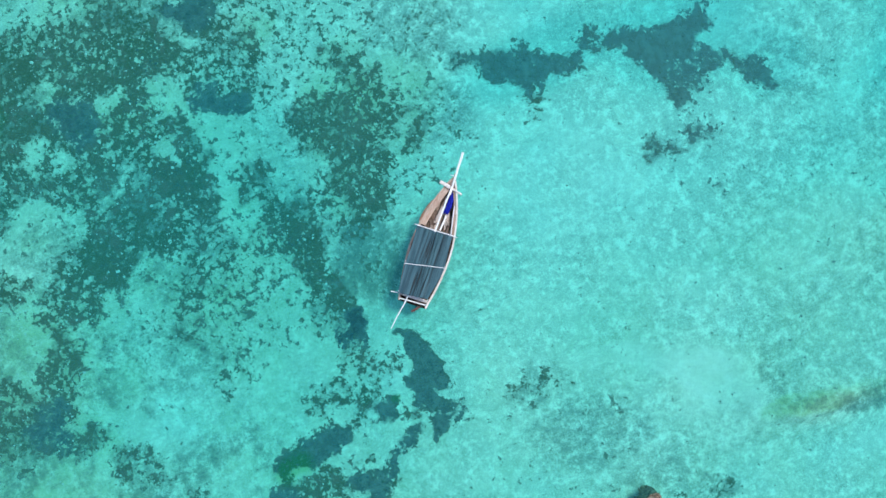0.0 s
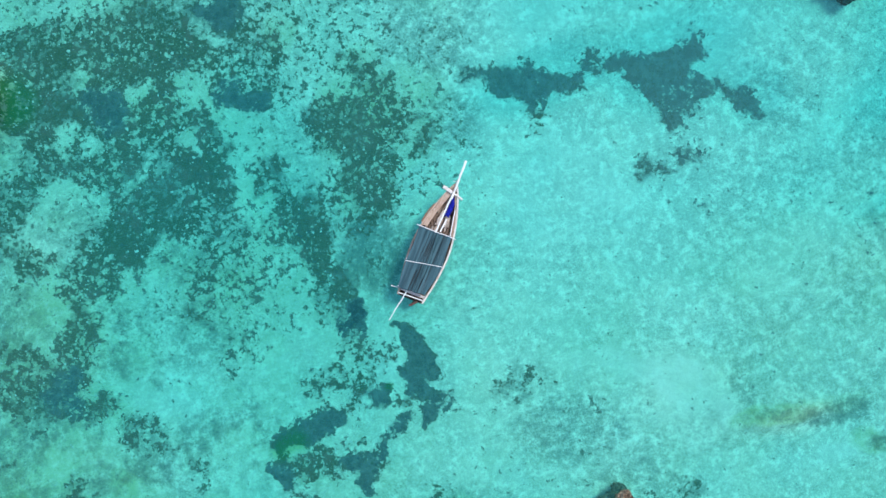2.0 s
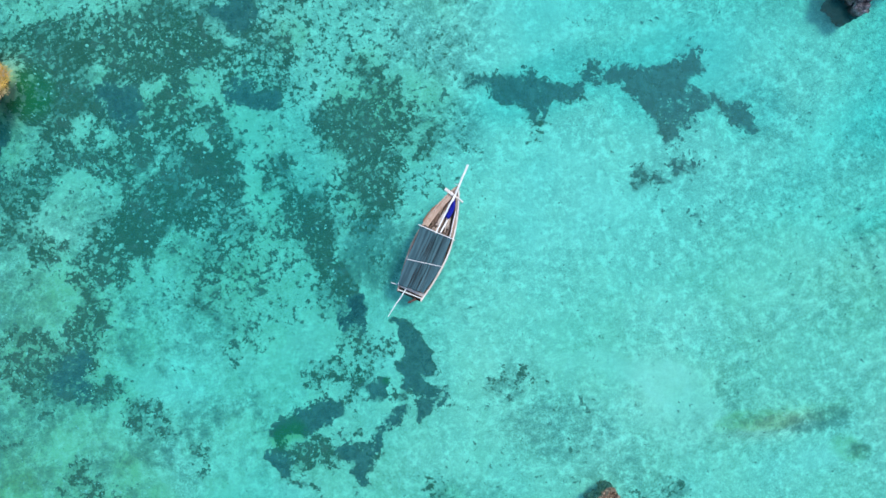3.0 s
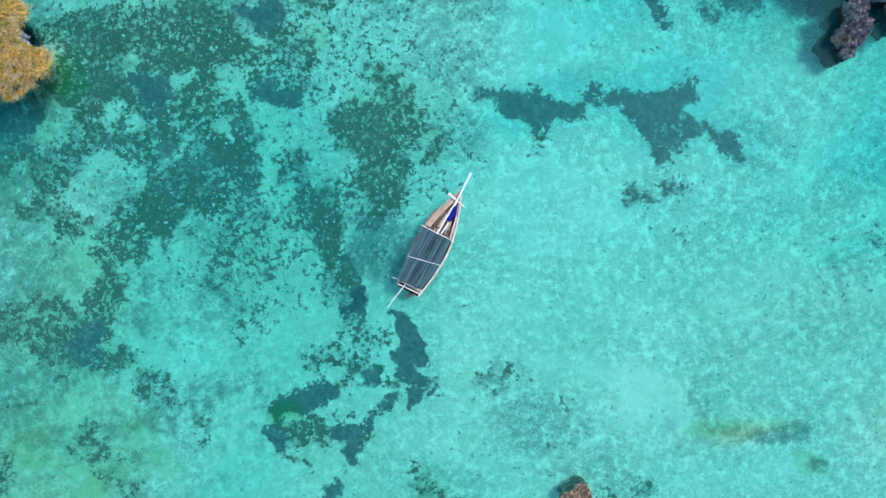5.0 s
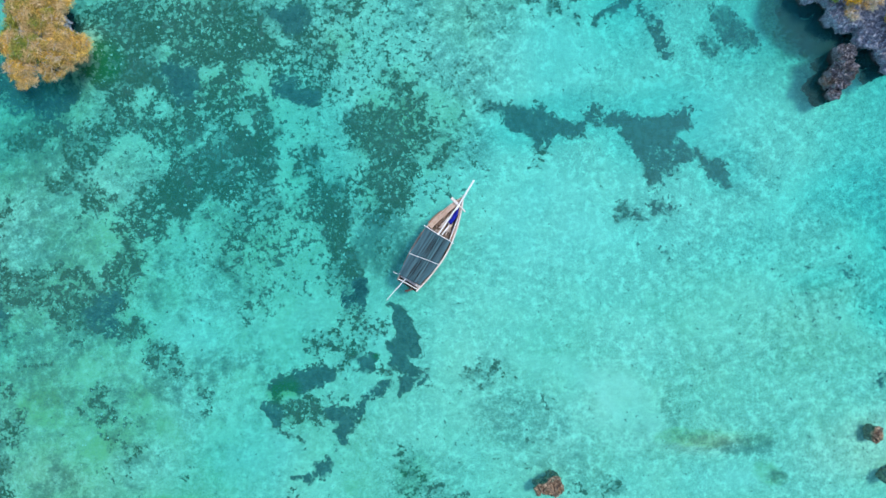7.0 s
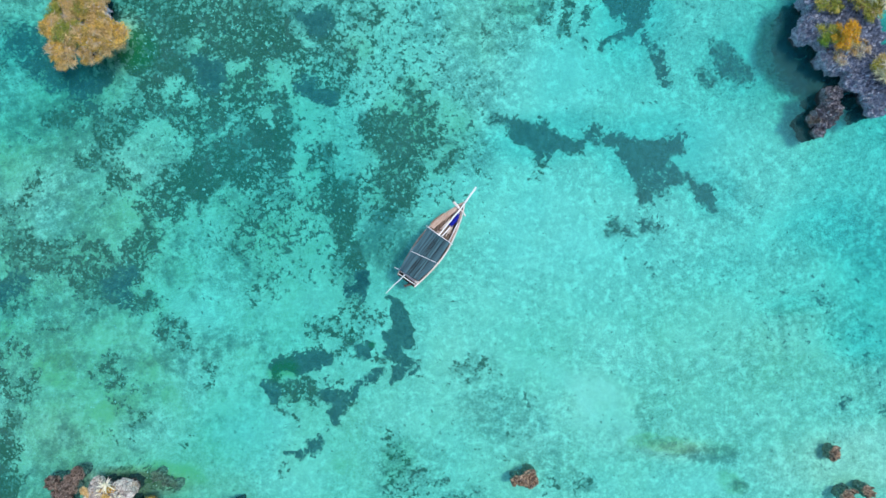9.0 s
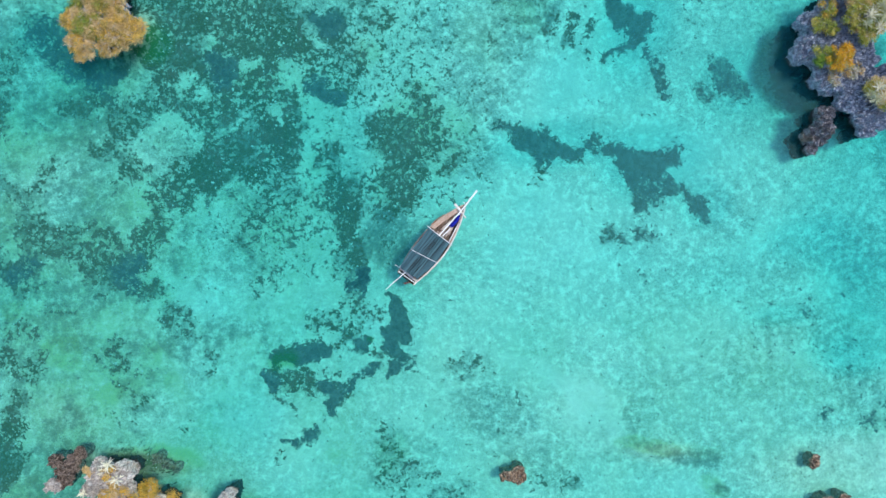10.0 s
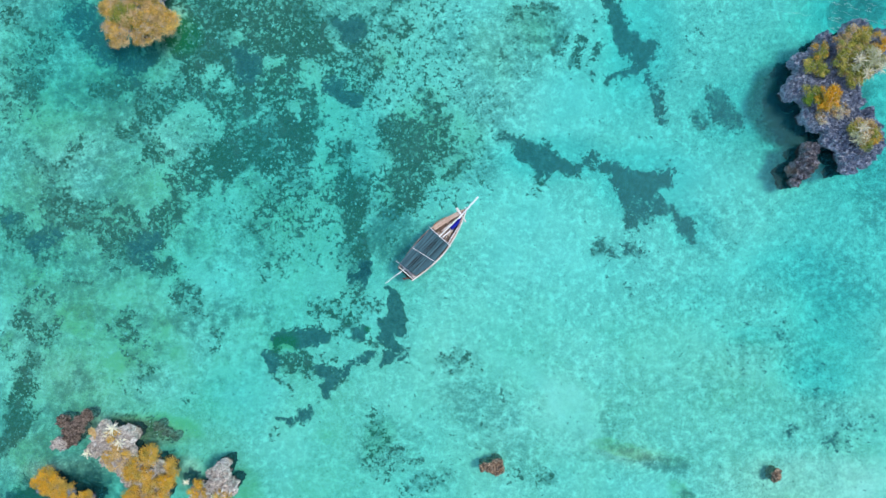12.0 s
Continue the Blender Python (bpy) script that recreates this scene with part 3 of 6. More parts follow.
# flecks over the eastern shoals
patch(0.04, 0.9, (26.7, -0.6, 2.91), (31.1, -4.4, 2.43))
patch(0.10, 0.9, (32.2, -10.7, 1.94), (33.7, -12.6, 1.46))
patch(0.08, 0.6, (25.4, -7.5, 1.46), (27.8, -8.8, 1.46))
patch(0.5, 0.4, (33.8, -15.0, 0.68), (34.7, -15.6, 0.34))
patch(0.45, 0.3, (30.3, -14.0, 0.44))
patch(0.5, 0.2, (26.4, -5.2, 0.19))
patch(0.4, 0.2, (29.5, -5.1, 0.15), (29.1, -5.5, 0.15))
patch(0.35, 0.4, (29.7, -6.4, 0.39), (29.5, -5.7, 0.24))
patch(0.5, 0.4, (16.0, -2.4, 0.39))
patch(0.18, 0.5, (36.1, -14.0, 0.97), (37.6, -13.2, 0.68))
patch(0.12, 0.6, (19.6, 17.2, 1.46), (21.5, 18.8, 1.17))
# the eastern islet's shade on the bottom, painted as the darkest cover
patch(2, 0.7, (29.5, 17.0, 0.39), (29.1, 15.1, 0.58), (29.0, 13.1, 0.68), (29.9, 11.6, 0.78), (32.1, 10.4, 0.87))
# weed round the south-western rocks; the darkest patches also paint their shade
patch(2, 0.8, (-29.1, -19.6, 0.58), (-31.5, -19.9, 0.87), (-36.5, -21.9, 0.78))
patch(0.72, 0.6, (-27.0, -14.9, 0.49), (-25.3, -15.1, 0.68), (-23.6, -15.4, 0.58), (-22.9, -16.0, 0.34))
patch(2, 0.5, (-20.9, -18.8, 0.58))
# clear green shallows beside the wooded islet
patch(0.03, 0.3, (-22.9, 19.8, 0.44), (-23.3, 18.5, 0.44), (-24.3, 17.6, 0.34))


# Soft ovals (x, y, half-length, half-width, turn, amount): brownish rubble, pale sandbanks, green algae,
# a thin dark film of algae, in places painted shade, and the lie of the bottom in metres.
TAN, PALE, GREEN, FILM, LIE = [], [], [], [], []


def lay(layer, *oval):
    layer.append(oval)


lay(TAN, -31.99, 0.44, 13.55, 18.39, 0, 0.56)
lay(TAN, -17.9, 16.8, 12.1, 7.74, 0, 0.45)
lay(TAN, -22.99, -9.49, 9.68, 6.78, 0, 0.45)
lay(TAN, -35, 4.01, 2.18, 2.9, 0, 0.5)
lay(TAN, -29.25, 6.32, 2.9, 2.42, 0, 0.55)
lay(TAN, -30.35, -5.8, 2.66, 2.18, 0, 0.5)
lay(TAN, -21.54, -9.7, 2.42, 2.18, 0, 0.45)
lay(TAN, -17.94, 0.28, 2.42, 2.18, 0, 0.35)
lay(TAN, -21.12, 10.15, 1.69, 1.21, 0, 0.45)
lay(TAN, 16.51, -16.29, 2.66, 0.82, -4, 0.75)
lay(TAN, 20.14, -16.79, 2.66, 0.68, -15, 0.55)
lay(TAN, 27.27, -10.75, 7.74, 2.9, -20, 0.35)
lay(TAN, 18.5, -6.61, 5.81, 2.9, 0, 0.3)
lay(TAN, -9.32, -15.44, 1.94, 2.42, 0, 0.4)
lay(TAN, -0.74, 9.9, 4.36, 2.9, 0, 0.5)
lay(TAN, -24.76, -15.22, 4.6, 1.55, 0, 1.4)
lay(TAN, -34.34, -17.45, 2.9, 2.18, 0, 0.75)
lay(TAN, -16.41, -20.89, 1.94, 1.94, 0, 1.1)
lay(TAN, -1.31, 13.29, 1.94, 1.45, 0, 0.5)
lay(TAN, -34.21, -5.89, 1.94, 1.94, 0, 0.4)
lay(TAN, 21.39, -19.45, 1.45, 0.97, 0, 1.3)
lay(TAN, 3.94, 17.8, 2.9, 2.9, 0, 0.4)
lay(PALE, 12.94, -14.07, 0.77, 2.42, 12, 1)
lay(PALE, 33.67, -18.3, 5.32, 2.18, 0, 0.6)
lay(PALE, 11.45, -11.84, 2.32, 0.68, -35, 1)
lay(PALE, 7.69, -9.85, 3.63, 0.63, -28, 0.9)
lay(PALE, 10.92, -14.5, 1.94, 2.42, 0, 0.5)
lay(PALE, 27.23, -8.34, 4.36, 1.21, -35, 0.5)
lay(PALE, 33.09, -12.55, 3.39, 0.97, -10, 0.6)
lay(PALE, 8.18, 0.88, 4.84, 3.39, 0, 0.5)
lay(PALE, -5.96, -4.76, 1.06, 1.94, 0, 0.7)
lay(PALE, -16.65, -11.76, 2.9, 3.39, 40, 0.6)
lay(PALE, -10.95, 10.63, 1.45, 2.9, 0, 0.6)
lay(PALE, -6.56, 9.76, 1.16, 2.9, 0, 0.6)
lay(PALE, 10.35, 13.07, 4.36, 2.42, 0, 0.5)
lay(PALE, 22.61, 6.55, 2.9, 2.42, 0, 0.4)
lay(PALE, -13.28, 7.18, 1.94, 0.97, 0, 0.5)
lay(PALE, -20.74, -3.65, 2.42, 1.94, 0, 0.4)
lay(GREEN, -13.14, -7.48, 1.26, 0.82, 15, 1)
lay(GREEN, -6.64, -6.8, 0.39, 0.29, 0, 0.8)
lay(GREEN, -22.91, 18.64, 1.74, 2.23, -20, 1)
lay(GREEN, -26.65, 16.84, 2.9, 0.97, 0, 0.4)
lay(GREEN, -22.83, -15.27, 2.9, 1.06, -10, 0.5)
lay(GREEN, -4.98, -15.58, 1.45, 1.45, 0, 0.4)
lay(FILM, 11.45, -16.41, 5.32, 2.42, 0, 0.26)
lay(FILM, 24.95, -16.1, 5.81, 2.42, 0, 0.24)
lay(FILM, 4.1, -11.28, 3.87, 2.9, 0, 0.22)
lay(FILM, -21.36, 10.15, 2.66, 2.03, 0, 0.45)
lay(FILM, -17.96, 0.77, 3.63, 3, 0, 0.36)
lay(FILM, -29.24, 5.84, 3.15, 3.63, 0, 0.42)
lay(FILM, -7.04, 9.75, 1.94, 3.39, 0, 0.36)
lay(FILM, -2.97, 1.6, 2.9, 3.87, 0, 0.3)
lay(FILM, -35.35, 15.42, 4.84, 4.36, 0, 0.4)
lay(FILM, -36.05, 6.65, 2.9, 5.81, 0, 0.4)
lay(FILM, -25.92, 16.86, 2.9, 1.26, 0, 0.6)
lay(FILM, -20.14, 18.7, 1.94, 2.9, 0, 0.5)
lay(FILM, -29.38, 18.97, 1.69, 2.18, 0, 0.6)
lay(FILM, -34.4, 0.39, 4.36, 3.39, 0, 0.35)
lay(FILM, -29.03, -1.42, 3.39, 1.94, 0, 0.4)
lay(FILM, -35.23, -19.88, 4.36, 2.42, 0, 0.5)
lay(FILM, -36.07, -16.05, 2.42, 2.9, 0, 0.5)
# next: shade and weed by the south-western rocks, painted as film
lay(FILM, -29.96, -19.04, 2.9, 2.18, 0, 0.95)
lay(FILM, -25.98, -14.86, 3.63, 1.06, -10, 0.68)
# next: shade left of the pinnacle, painted as film
lay(FILM, -21.28, -19.08, 1.74, 1.45, 0, 0.32)
lay(FILM, 36.31, 13.92, 1.94, 2.18, 0, 0.9)
lay(FILM, 38.02, 6.91, 1.94, 5.81, 0, 0.5)
# next: the eastern islet's shade, painted as film
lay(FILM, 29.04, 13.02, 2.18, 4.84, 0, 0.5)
lay(FILM, 29.05, -1.54, 4.36, 2.42, 20, 0.3)
lay(FILM, 34.86, -1.89, 3.87, 3.87, 0, 0.38)
lay(FILM, 30.1, -6.83, 5.32, 1.69, -30, 0.32)
lay(FILM, -16.74, 9.53, 2.9, 2.9, 0, 0.35)
lay(FILM, 23.47, 12.65, 2.66, 2.18, 0, 0.35)
lay(FILM, 4.92, 17.33, 4.84, 5.32, 0, 0.38)
lay(FILM, -25.46, -7.62, 2.9, 2.9, 0, 0.22)
lay(FILM, -31.71, -8.73, 3.87, 2.9, 0, 0.32)
lay(FILM, 2.11, -8.92, 2.9, 1.94, 0, 0.3)
lay(FILM, 14.71, 1.52, 3.39, 1.45, 0, 0.32)
lay(FILM, 16.66, -16.38, 2.42, 0.68, -6, 0.52)
lay(FILM, 20.14, -16.93, 2.42, 0.58, -15, 0.45)
lay(FILM, -3.51, -16.27, 2.9, 2.42, 0, 0.35)
lay(FILM, -20.69, -5.58, 2.9, 2.9, 0, 0.2)
lay(FILM, 34.55, -12.75, 4.36, 1.45, 0, 0.3)
lay(FILM, 22.68, 2.67, 2.9, 2.9, 0, 0.3)
lay(FILM, -8.29, 20.93, 5.81, 2.9, 0, 0.5)
lay(FILM, -28.41, 10.72, 4.36, 3.87, 0, 0.35)
lay(LIE, 9.72, 8.58, 4.84, 1.84, 0, -0.55)
lay(LIE, 17.27, 6.67, 4.11, 3.15, 0, -0.55)
lay(LIE, 21.31, 3.13, 1.84, 1.94, 0, -0.5)
lay(LIE, 16.56, 18.58, 2.9, 5.32, 0, -0.55)
lay(LIE, 11.38, -13.04, 2.9, 3.87, 30, 0.15)
lay(LIE, 32.22, -18.33, 8.71, 2.9, 0, 0.34)
lay(LIE, -28.26, 5.38, 7.74, 6.78, 0, 0.25)
lay(LIE, -27.88, -7.68, 10.65, 5.81, 0, 0.25)
lay(LIE, -21.6, 9.9, 2.9, 2.18, 0, 0.2)
lay(LIE, 27.61, -2.54, 6.78, 4.36, 0, -0.35)
lay(LIE, 34.79, 2.47, 5.81, 7.74, 0, -0.6)
lay(LIE, 36.44, 21.48, 5.81, 2.9, 0, -1.2)
lay(LIE, 33.51, -8.2, 4.36, 2.9, 0, -0.5)
lay(LIE, 28.31, 13.49, 2.42, 5.32, 0, -0.4)
lay(LIE, -8.04, 10.7, 2.9, 5.81, 0, -0.2)
lay(LIE, -30.99, 16.01, 5.81, 4.84, 0, -0.4)
lay(LIE, 8.04, 7.67, 24.2, 12.58, 0, -0.1)
lay(LIE, 23.9, 15.82, 15.97, 9.2, 0, -0.3)
lay(LIE, -23.4, 18.87, 1.94, 2.42, -15, 0.75)
lay(LIE, 5.43, 15.88, 3.87, 4.84, 0, 0.15)
lay(LIE, 37.56, 11.76, 3.39, 6.29, 0, -0.9)
lay(LIE, -16.65, -11.76, 2.9, 3.39, 40, -0.15)
lay(LIE, 24.43, 12.91, 2.9, 2.9, 0, -0.4)
lay(LIE, -26.05, -20.63, 7.74, 2.42, 0, -0.2)
lay(LIE, -25.49, -15.09, 4.36, 1.26, -5, 0.75)
lay(LIE, -34.34, -17.45, 2.9, 2.18, 0, 0.2)
lay(LIE, 16.51, -16.29, 2.66, 0.77, -4, 0.45)
# olive spots on the western bank
lay(TAN, -30.9, -6.4, 1.7, 1.5, 0, 1)
lay(TAN, -35.2, -2.5, 1.2, 1.3, 0, 0.9)
lay(TAN, -21.9, -9.5, 1.7, 1.7, 0, 0.9)
lay(TAN, -29.1, 6.8, 1.7, 1.9, 0, 1)
lay(TAN, -35.9, 6.0, 1.1, 1.5, 0, 0.8)
lay(TAN, -27.7, -9.4, 1.1, 1.3, 0, 0.8)
lay(TAN, -23.9, -6.6, 1.5, 1.1, 0, 0.7)
lay(TAN, -36.7, -8.4, 1.2, 1.0, 0, 0.9)
lay(TAN, -16.0, -3.6, 1.9, 1.1, 0, 0.6)
lay(TAN, -12.1, -1.5, 1.9, 1.2, 0, 0.5)
lay(TAN, -21.7, 10.7, 1.5, 1.2, 0, 0.6)
lay(TAN, -30.5, -2.9, 1.9, 1.0, 0, 0.5)
lay(TAN, -16.2, -13.7, 1.5, 1.0, 0, 0.5)
lay(TAN, -9.4, -15.3, 0.8, 1.1, 0, 0.6)
lay(TAN, -9.0, -12.1, 2.9, 1.9, 0, 0.35)
lay(TAN, -33.2, -12.2, 1.2, 2.9, 0, 0.5)
# brown tone of the dotted turf ahead of the boat
lay(TAN, -2.7, 10.4, 2.9, 2.9, 0, 0.7)
lay(TAN, -3.1, 6.0, 2.4, 1.9, 0, 0.6)
lay(TAN, -5.3, 16.7, 1.5, 1.5, 0, 0.6)
lay(TAN, -15.1, 17.7, 1.0, 0.8, 0, 0.7)
lay(TAN, 6.8, 19.4, 2.9, 2.9, 0, 0.45)
lay(TAN, 0.3, 7.5, 1.5, 1.9, 0, 0.6)
# bed level round the foot of the rocks, set to keep the painted shade dark
lay(LIE, 28.5, 14.0, 1.5, 3.9, 0, -0.25)
lay(LIE, 31.1, 10.7, 1.7, 1.3, 0, -0.3)
lay(LIE, -30.1, -18.9, 2.9, 1.5, 0, 0.55)
lay(LIE, -33.0, -19.2, 1.9, 1.5, 0, 0.5)
lay(LIE, -20.6, -18.6, 1.3, 1.5, 0, 0.6)
lay(LIE, -27.5, 16.1, 2.9, 1.2, 0, -0.3)
lay(LIE, -31.2, 19.5, 1.7, 1.9, 0, -0.3)
# blue shade on the eastern shoals
lay(LIE, 34.1, -4.3, 3.4, 2.9, 0, -0.35)
lay(LIE, 30.1, -0.1, 3.9, 1.9, 0, -0.25)
lay(LIE, 26.8, -6.0, 2.4, 0.8, 0, -0.3)
lay(LIE, 32.2, -9.2, 2.4, 1.9, 0, -0.3)
# grey and tan silt on the south-eastern sandbank
lay(FILM, 24, -13, 12, 6, -8, 0.28)
lay(FILM, 31, -17, 8, 3.5, 0, 0.28)
lay(TAN, 23, -13, 13, 6, -8, 0.22)
lay(TAN, 16.5, -16.4, 3.2, 0.8, -4, 0.78)
lay(FILM, 19.6, -17.2, 2.8, 0.9, -8, 0.75)
lay(FILM, 19, -3, 7, 4, 0, 0.22)
# green water close round the rocks
lay(GREEN, -25.8, -14.8, 3.4, 0.8, -4, 0.45)
lay(GREEN, -16.8, -19.3, 1.1, 1.9, 0, 0.45)
lay(GREEN, -34.9, -20.2, 1.9, 1.4, 0, 0.5)
lay(GREEN, -23.0, 19.0, 0.7, 1.5, -20, 0.9)
lay(GREEN, -24.6, 17.4, 1.3, 0.4, 20, 0.8)
lay(LIE, -23.1, 18.7, 0.7, 1.5, -20, 0.5)
lay(GREEN, -33.0, -17.0, 1.0, 1.9, 0, 0.3)
# faint brown mottling north of the boat
lay(FILM, 6.2, 17.4, 2.9, 2.6, 0, 0.55)
lay(FILM, 3.1, 13.0, 2.9, 2.6, 0, 0.5)
lay(FILM, 3.2, 8.1, 2.4, 2.2, 0, 0.5)
lay(FILM, 8.3, 19.9, 2.9, 2.6, 0, 0.55)
lay(FILM, 0.5, 18.3, 2.9, 2.6, 0, 0.45)
# pale bar at the south-eastern edge
lay(PALE, 35.2, -18.3, 4.4, 1.9, 0, 1)
lay(PALE, 11.4, -12.4, 2.4, 1.5, -35, 1)
lay(PALE, 13.1, -14.7, 1.2, 2.1, 10, 1)
lay(PALE, 8.0, -10.0, 2.4, 0.7, -35, 0.9)
# greener water in the south-west
lay(TAN, -27, -12, 12, 8, 0, 0.6)
lay(GREEN, -28, -13, 10, 7, 0, 0.14)
# darker open water at the north-eastern corner
lay(FILM, 36.3, 22.0, 2.7, 1.7, -10, 0.95)
lay(LIE, 36.8, 21.8, 2.9, 1.9, -10, -0.8)
lay(FILM, 36.9, 14.0, 1.3, 1.5, 0, 0.6)
# next two: green tint of the eastern islet's painted shade
lay(GREEN, 28.3, 14.3, 1.3, 3.4, 0, 0.7)
lay(GREEN, 30.9, 10.6, 1.9, 1.1, 0, 0.4)
# next: the boat's soft shadow over turf, painted as film
lay(FILM, -4.4, 1.8, 2.1, 2.9, -40, 0.85)
lay(FILM, 22.0, -19.8, 1.2, 0.7, 0, 0.8)
lay(TAN, 22.0, -19.8, 1.2, 0.7, 0, 1.1)
lay(PALE, 19.3, -19.6, 1.9, 0.6, 0, 0.7)
lay(FILM, -35.2, 5.7, 2.9, 2.9, 0, 0.6)
lay(FILM, -26.9, 5.4, 2.9, 1.9, 0, 0.45)
lay(TAN, 23.4, -8.5, 6.8, 5.3, 0, 0.28)
# dark specks on the sand south of the boat
lay(FILM, 3.4, -12.5, 3.4, 2.9, 0, 0.48)
lay(FILM, 1.4, -8.7, 1.7, 1.4, 0, 0.48)
lay(FILM, 6.2, -16.6, 3.4, 2.4, 0, 0.36)
lay(FILM, -4.5, -16.4, 2.9, 2.9, 0, 0.42)
lay(FILM, -0.5, -19.6, 2.9, 1.2, 0, 0.42)
lay(FILM, 9.1, -18.7, 1.7, 1.1, 0, 0.5)
lay(FILM, 15.1, -13.7, 0.9, 2.2, 0, 0.42)
lay(FILM, 16.2, -11.5, 2.9, 1.3, 0, 0.3)
lay(FILM, 32.7, -12.1, 2.9, 1.9, 0, 0.45)
lay(FILM, 26.8, -7.4, 2.4, 1.9, 0, 0.35)
# the western reef lies deeper than the sand
lay(LIE, -19, 1, 17, 14, 0, -0.26)

def spread(x, y, rows, flat=False):
    """Soft ovals (x, y, half-length, half-width, turn, amount): their highest amount, or their sum if flat."""
    out = np.zeros_like(x)
    for cx, cy, rx, ry, turn, amount in rows:
        c, s = math.cos(radians(turn)), math.sin(radians(turn))
        u, v = ((x - cx) * c + (y - cy) * s) / rx, (-(x - cx) * s + (y - cy) * c) / ry
        g = amount * (1 - smooth(np.hypot(u, v), 0.55, 1.35))
        out = out + g if flat else np.maximum(out, g)
    return out


def bed_height(x, y):
    """Height of the seabed; the water lies at 0."""
    z = -1.45 + spread(x, y, LIE, True) + 0.22 * fbm(x, y, 9, 3, 41) + 0.10 * fbm(x, y, 1.6, 3, 45)
    return np.minimum(z, -0.22)


def overgrown(x, y):
    """The share of the bottom that is overgrown round each place, and how much of that is dense meadow and painted rock
    shade.
    """
    wx = x + 0.7 * fbm(x, y, 1.7, 2, 3) + 0.5 * fbm(x, y, 0.6, 2, 5)
    wy = y + 0.7 * fbm(x, y, 1.7, 2, 7) + 0.5 * fbm(x, y, 0.6, 2, 9)
    share = 0.025 + 0.11 * (1 - smooth(x, -18, 0)) * smooth(y, -2, 6)
    dense = np.zeros_like(x)
    for amount, soft, chain in PATCHES:
        reach = max(r for _, _, r in chain) + soft + 1.5
        x0, x1 = min(c[0] for c in chain) - reach, max(c[0] for c in chain) + reach
        y0, y1 = min(c[1] for c in chain) - reach, max(c[1] for c in chain) + reach
        near = np.nonzero((wx > x0) & (wx < x1) & (wy > y0) & (wy < y1))[0]
        if not len(near):
            continue
        w = 1 - smooth(stroke(wx[near], wy[near], chain), -0.7 * soft - 0.1, 1.3 * soft + 0.15)
        share[near] += (min(amount, 1.0) - share[near]) * w
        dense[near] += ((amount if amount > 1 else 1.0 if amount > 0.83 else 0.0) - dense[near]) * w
    return share, dense


def bed_cover(x, y):
    """How thick the weed stands (about 0 where it covers half the bottom), brown tone, green tone, pale sand, film and
    dense meadow with painted shade.
    """
    share, dense = overgrown(x, y)
    share = np.clip(share + 0.04 * share * (1 - share) + 0.30 * share * (1 - share) * fbm(x, y, 4.5, 3, 23) + 0.09 * (1 - smooth(x, -4, 5)) * smooth(y, 0, 5) * smooth(x, -27, -20), 0.006, 0.985)
    weed = np.log(share / (1 - share)) / 1.7
    w2x = x + 1.6 * fbm(x, y, 4, 3, 13)
    w2y = y + 1.6 * fbm(x, y, 4, 3, 19)
    tan = np.clip(np.maximum(spread(w2x, w2y, TAN), np.maximum(0.42 * (1 - smooth(x, -16, 6)), 0.22 * (1 - smooth(y, -9, 0)))) * (0.85 + 1.3 * fbm(x, y, 5, 4, 81)), 0, 2)
    green = np.clip(spread(w2x, w2y, GREEN), 0, 1)
    pale = np.clip(spread(w2x, w2y, PALE) * (0.8 + 0.9 * fbm(x, y, 2, 4, 37)), 0, 1)
    film = 0.7 * spread(w2x, w2y, FILM) + 0.60 * smooth(share, 0.2, 0.7) * np.clip(0.6 + 1.2 * fbm(x, y, 2.0, 4, 93, 0.65), 0, 1)
    film = np.maximum(film, (1 - smooth(x, -16, -6)) * (1 - 0.7 * (1 - smooth(y, -13, -8)) * smooth(x, -27, -22)) * np.clip(0.15 + 0.17 * (1 - smooth(x, -30, -18)) + 0.9 * fbm(x, y, 2.4, 5, 95, 0.7), 0, 0.5))
    lush_and_shade = np.maximum(dense * (1.0 + 0.3 * (1 - smooth(x, -8, -2)) * smooth(y, -4, 4)), smooth(x, 9, 17))
    return weed, tan, green, pale, np.clip(film, 0, 1), lush_and_shade


def axis_steps(half, step, far):
    """Fine even steps across the reef, then ever longer ones out to the horizon."""
    inner = np.arange(-half, half + step * 0.5, step)
    outer, d, s = [], half, step
    while d < far:
        s *= 1.35
        d += s
        outer.append(d)
    outer = np.array(outer)
    return np.concatenate([-outer[::-1], inner, outer])


def sheet(name, xs, ys, height, material):
    gx, gy = np.meshgrid(xs, ys)
    x, y = gx.ravel(), gy.ravel()
    z = height(x, y)
    n, m = len(xs), len(ys)
    a = (np.arange(m - 1)[:, None] * n + np.arange(n - 1)[None, :]).ravel()
    quads = np.stack([a, a + 1, a + n + 1, a + n], 1).astype(np.int32)
    me = bpy.data.meshes.new(name)
    me.vertices.add(len(x))
    me.vertices.foreach_set("co", np.stack([x, y, z], 1).astype(np.float32).ravel())
    me.loops.add(quads.size)
    me.loops.foreach_set("vertex_index", quads.ravel())
    me.polygons.add(len(quads))
    me.polygons.foreach_set("loop_start", np.arange(0, quads.size, 4, dtype=np.int32))
    me.polygons.foreach_set("use_smooth", np.ones(len(quads), dtype=bool))
    me.update(calc_edges=True)
    me.materials.append(material)
    return new(name, me), x, y


def give(ob, name, values):
    ob.data.attributes.new(name, "FLOAT", "POINT").data.foreach_set("value", values.astype(np.float32))


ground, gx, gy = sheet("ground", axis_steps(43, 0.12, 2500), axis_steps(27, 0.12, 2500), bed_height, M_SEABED)
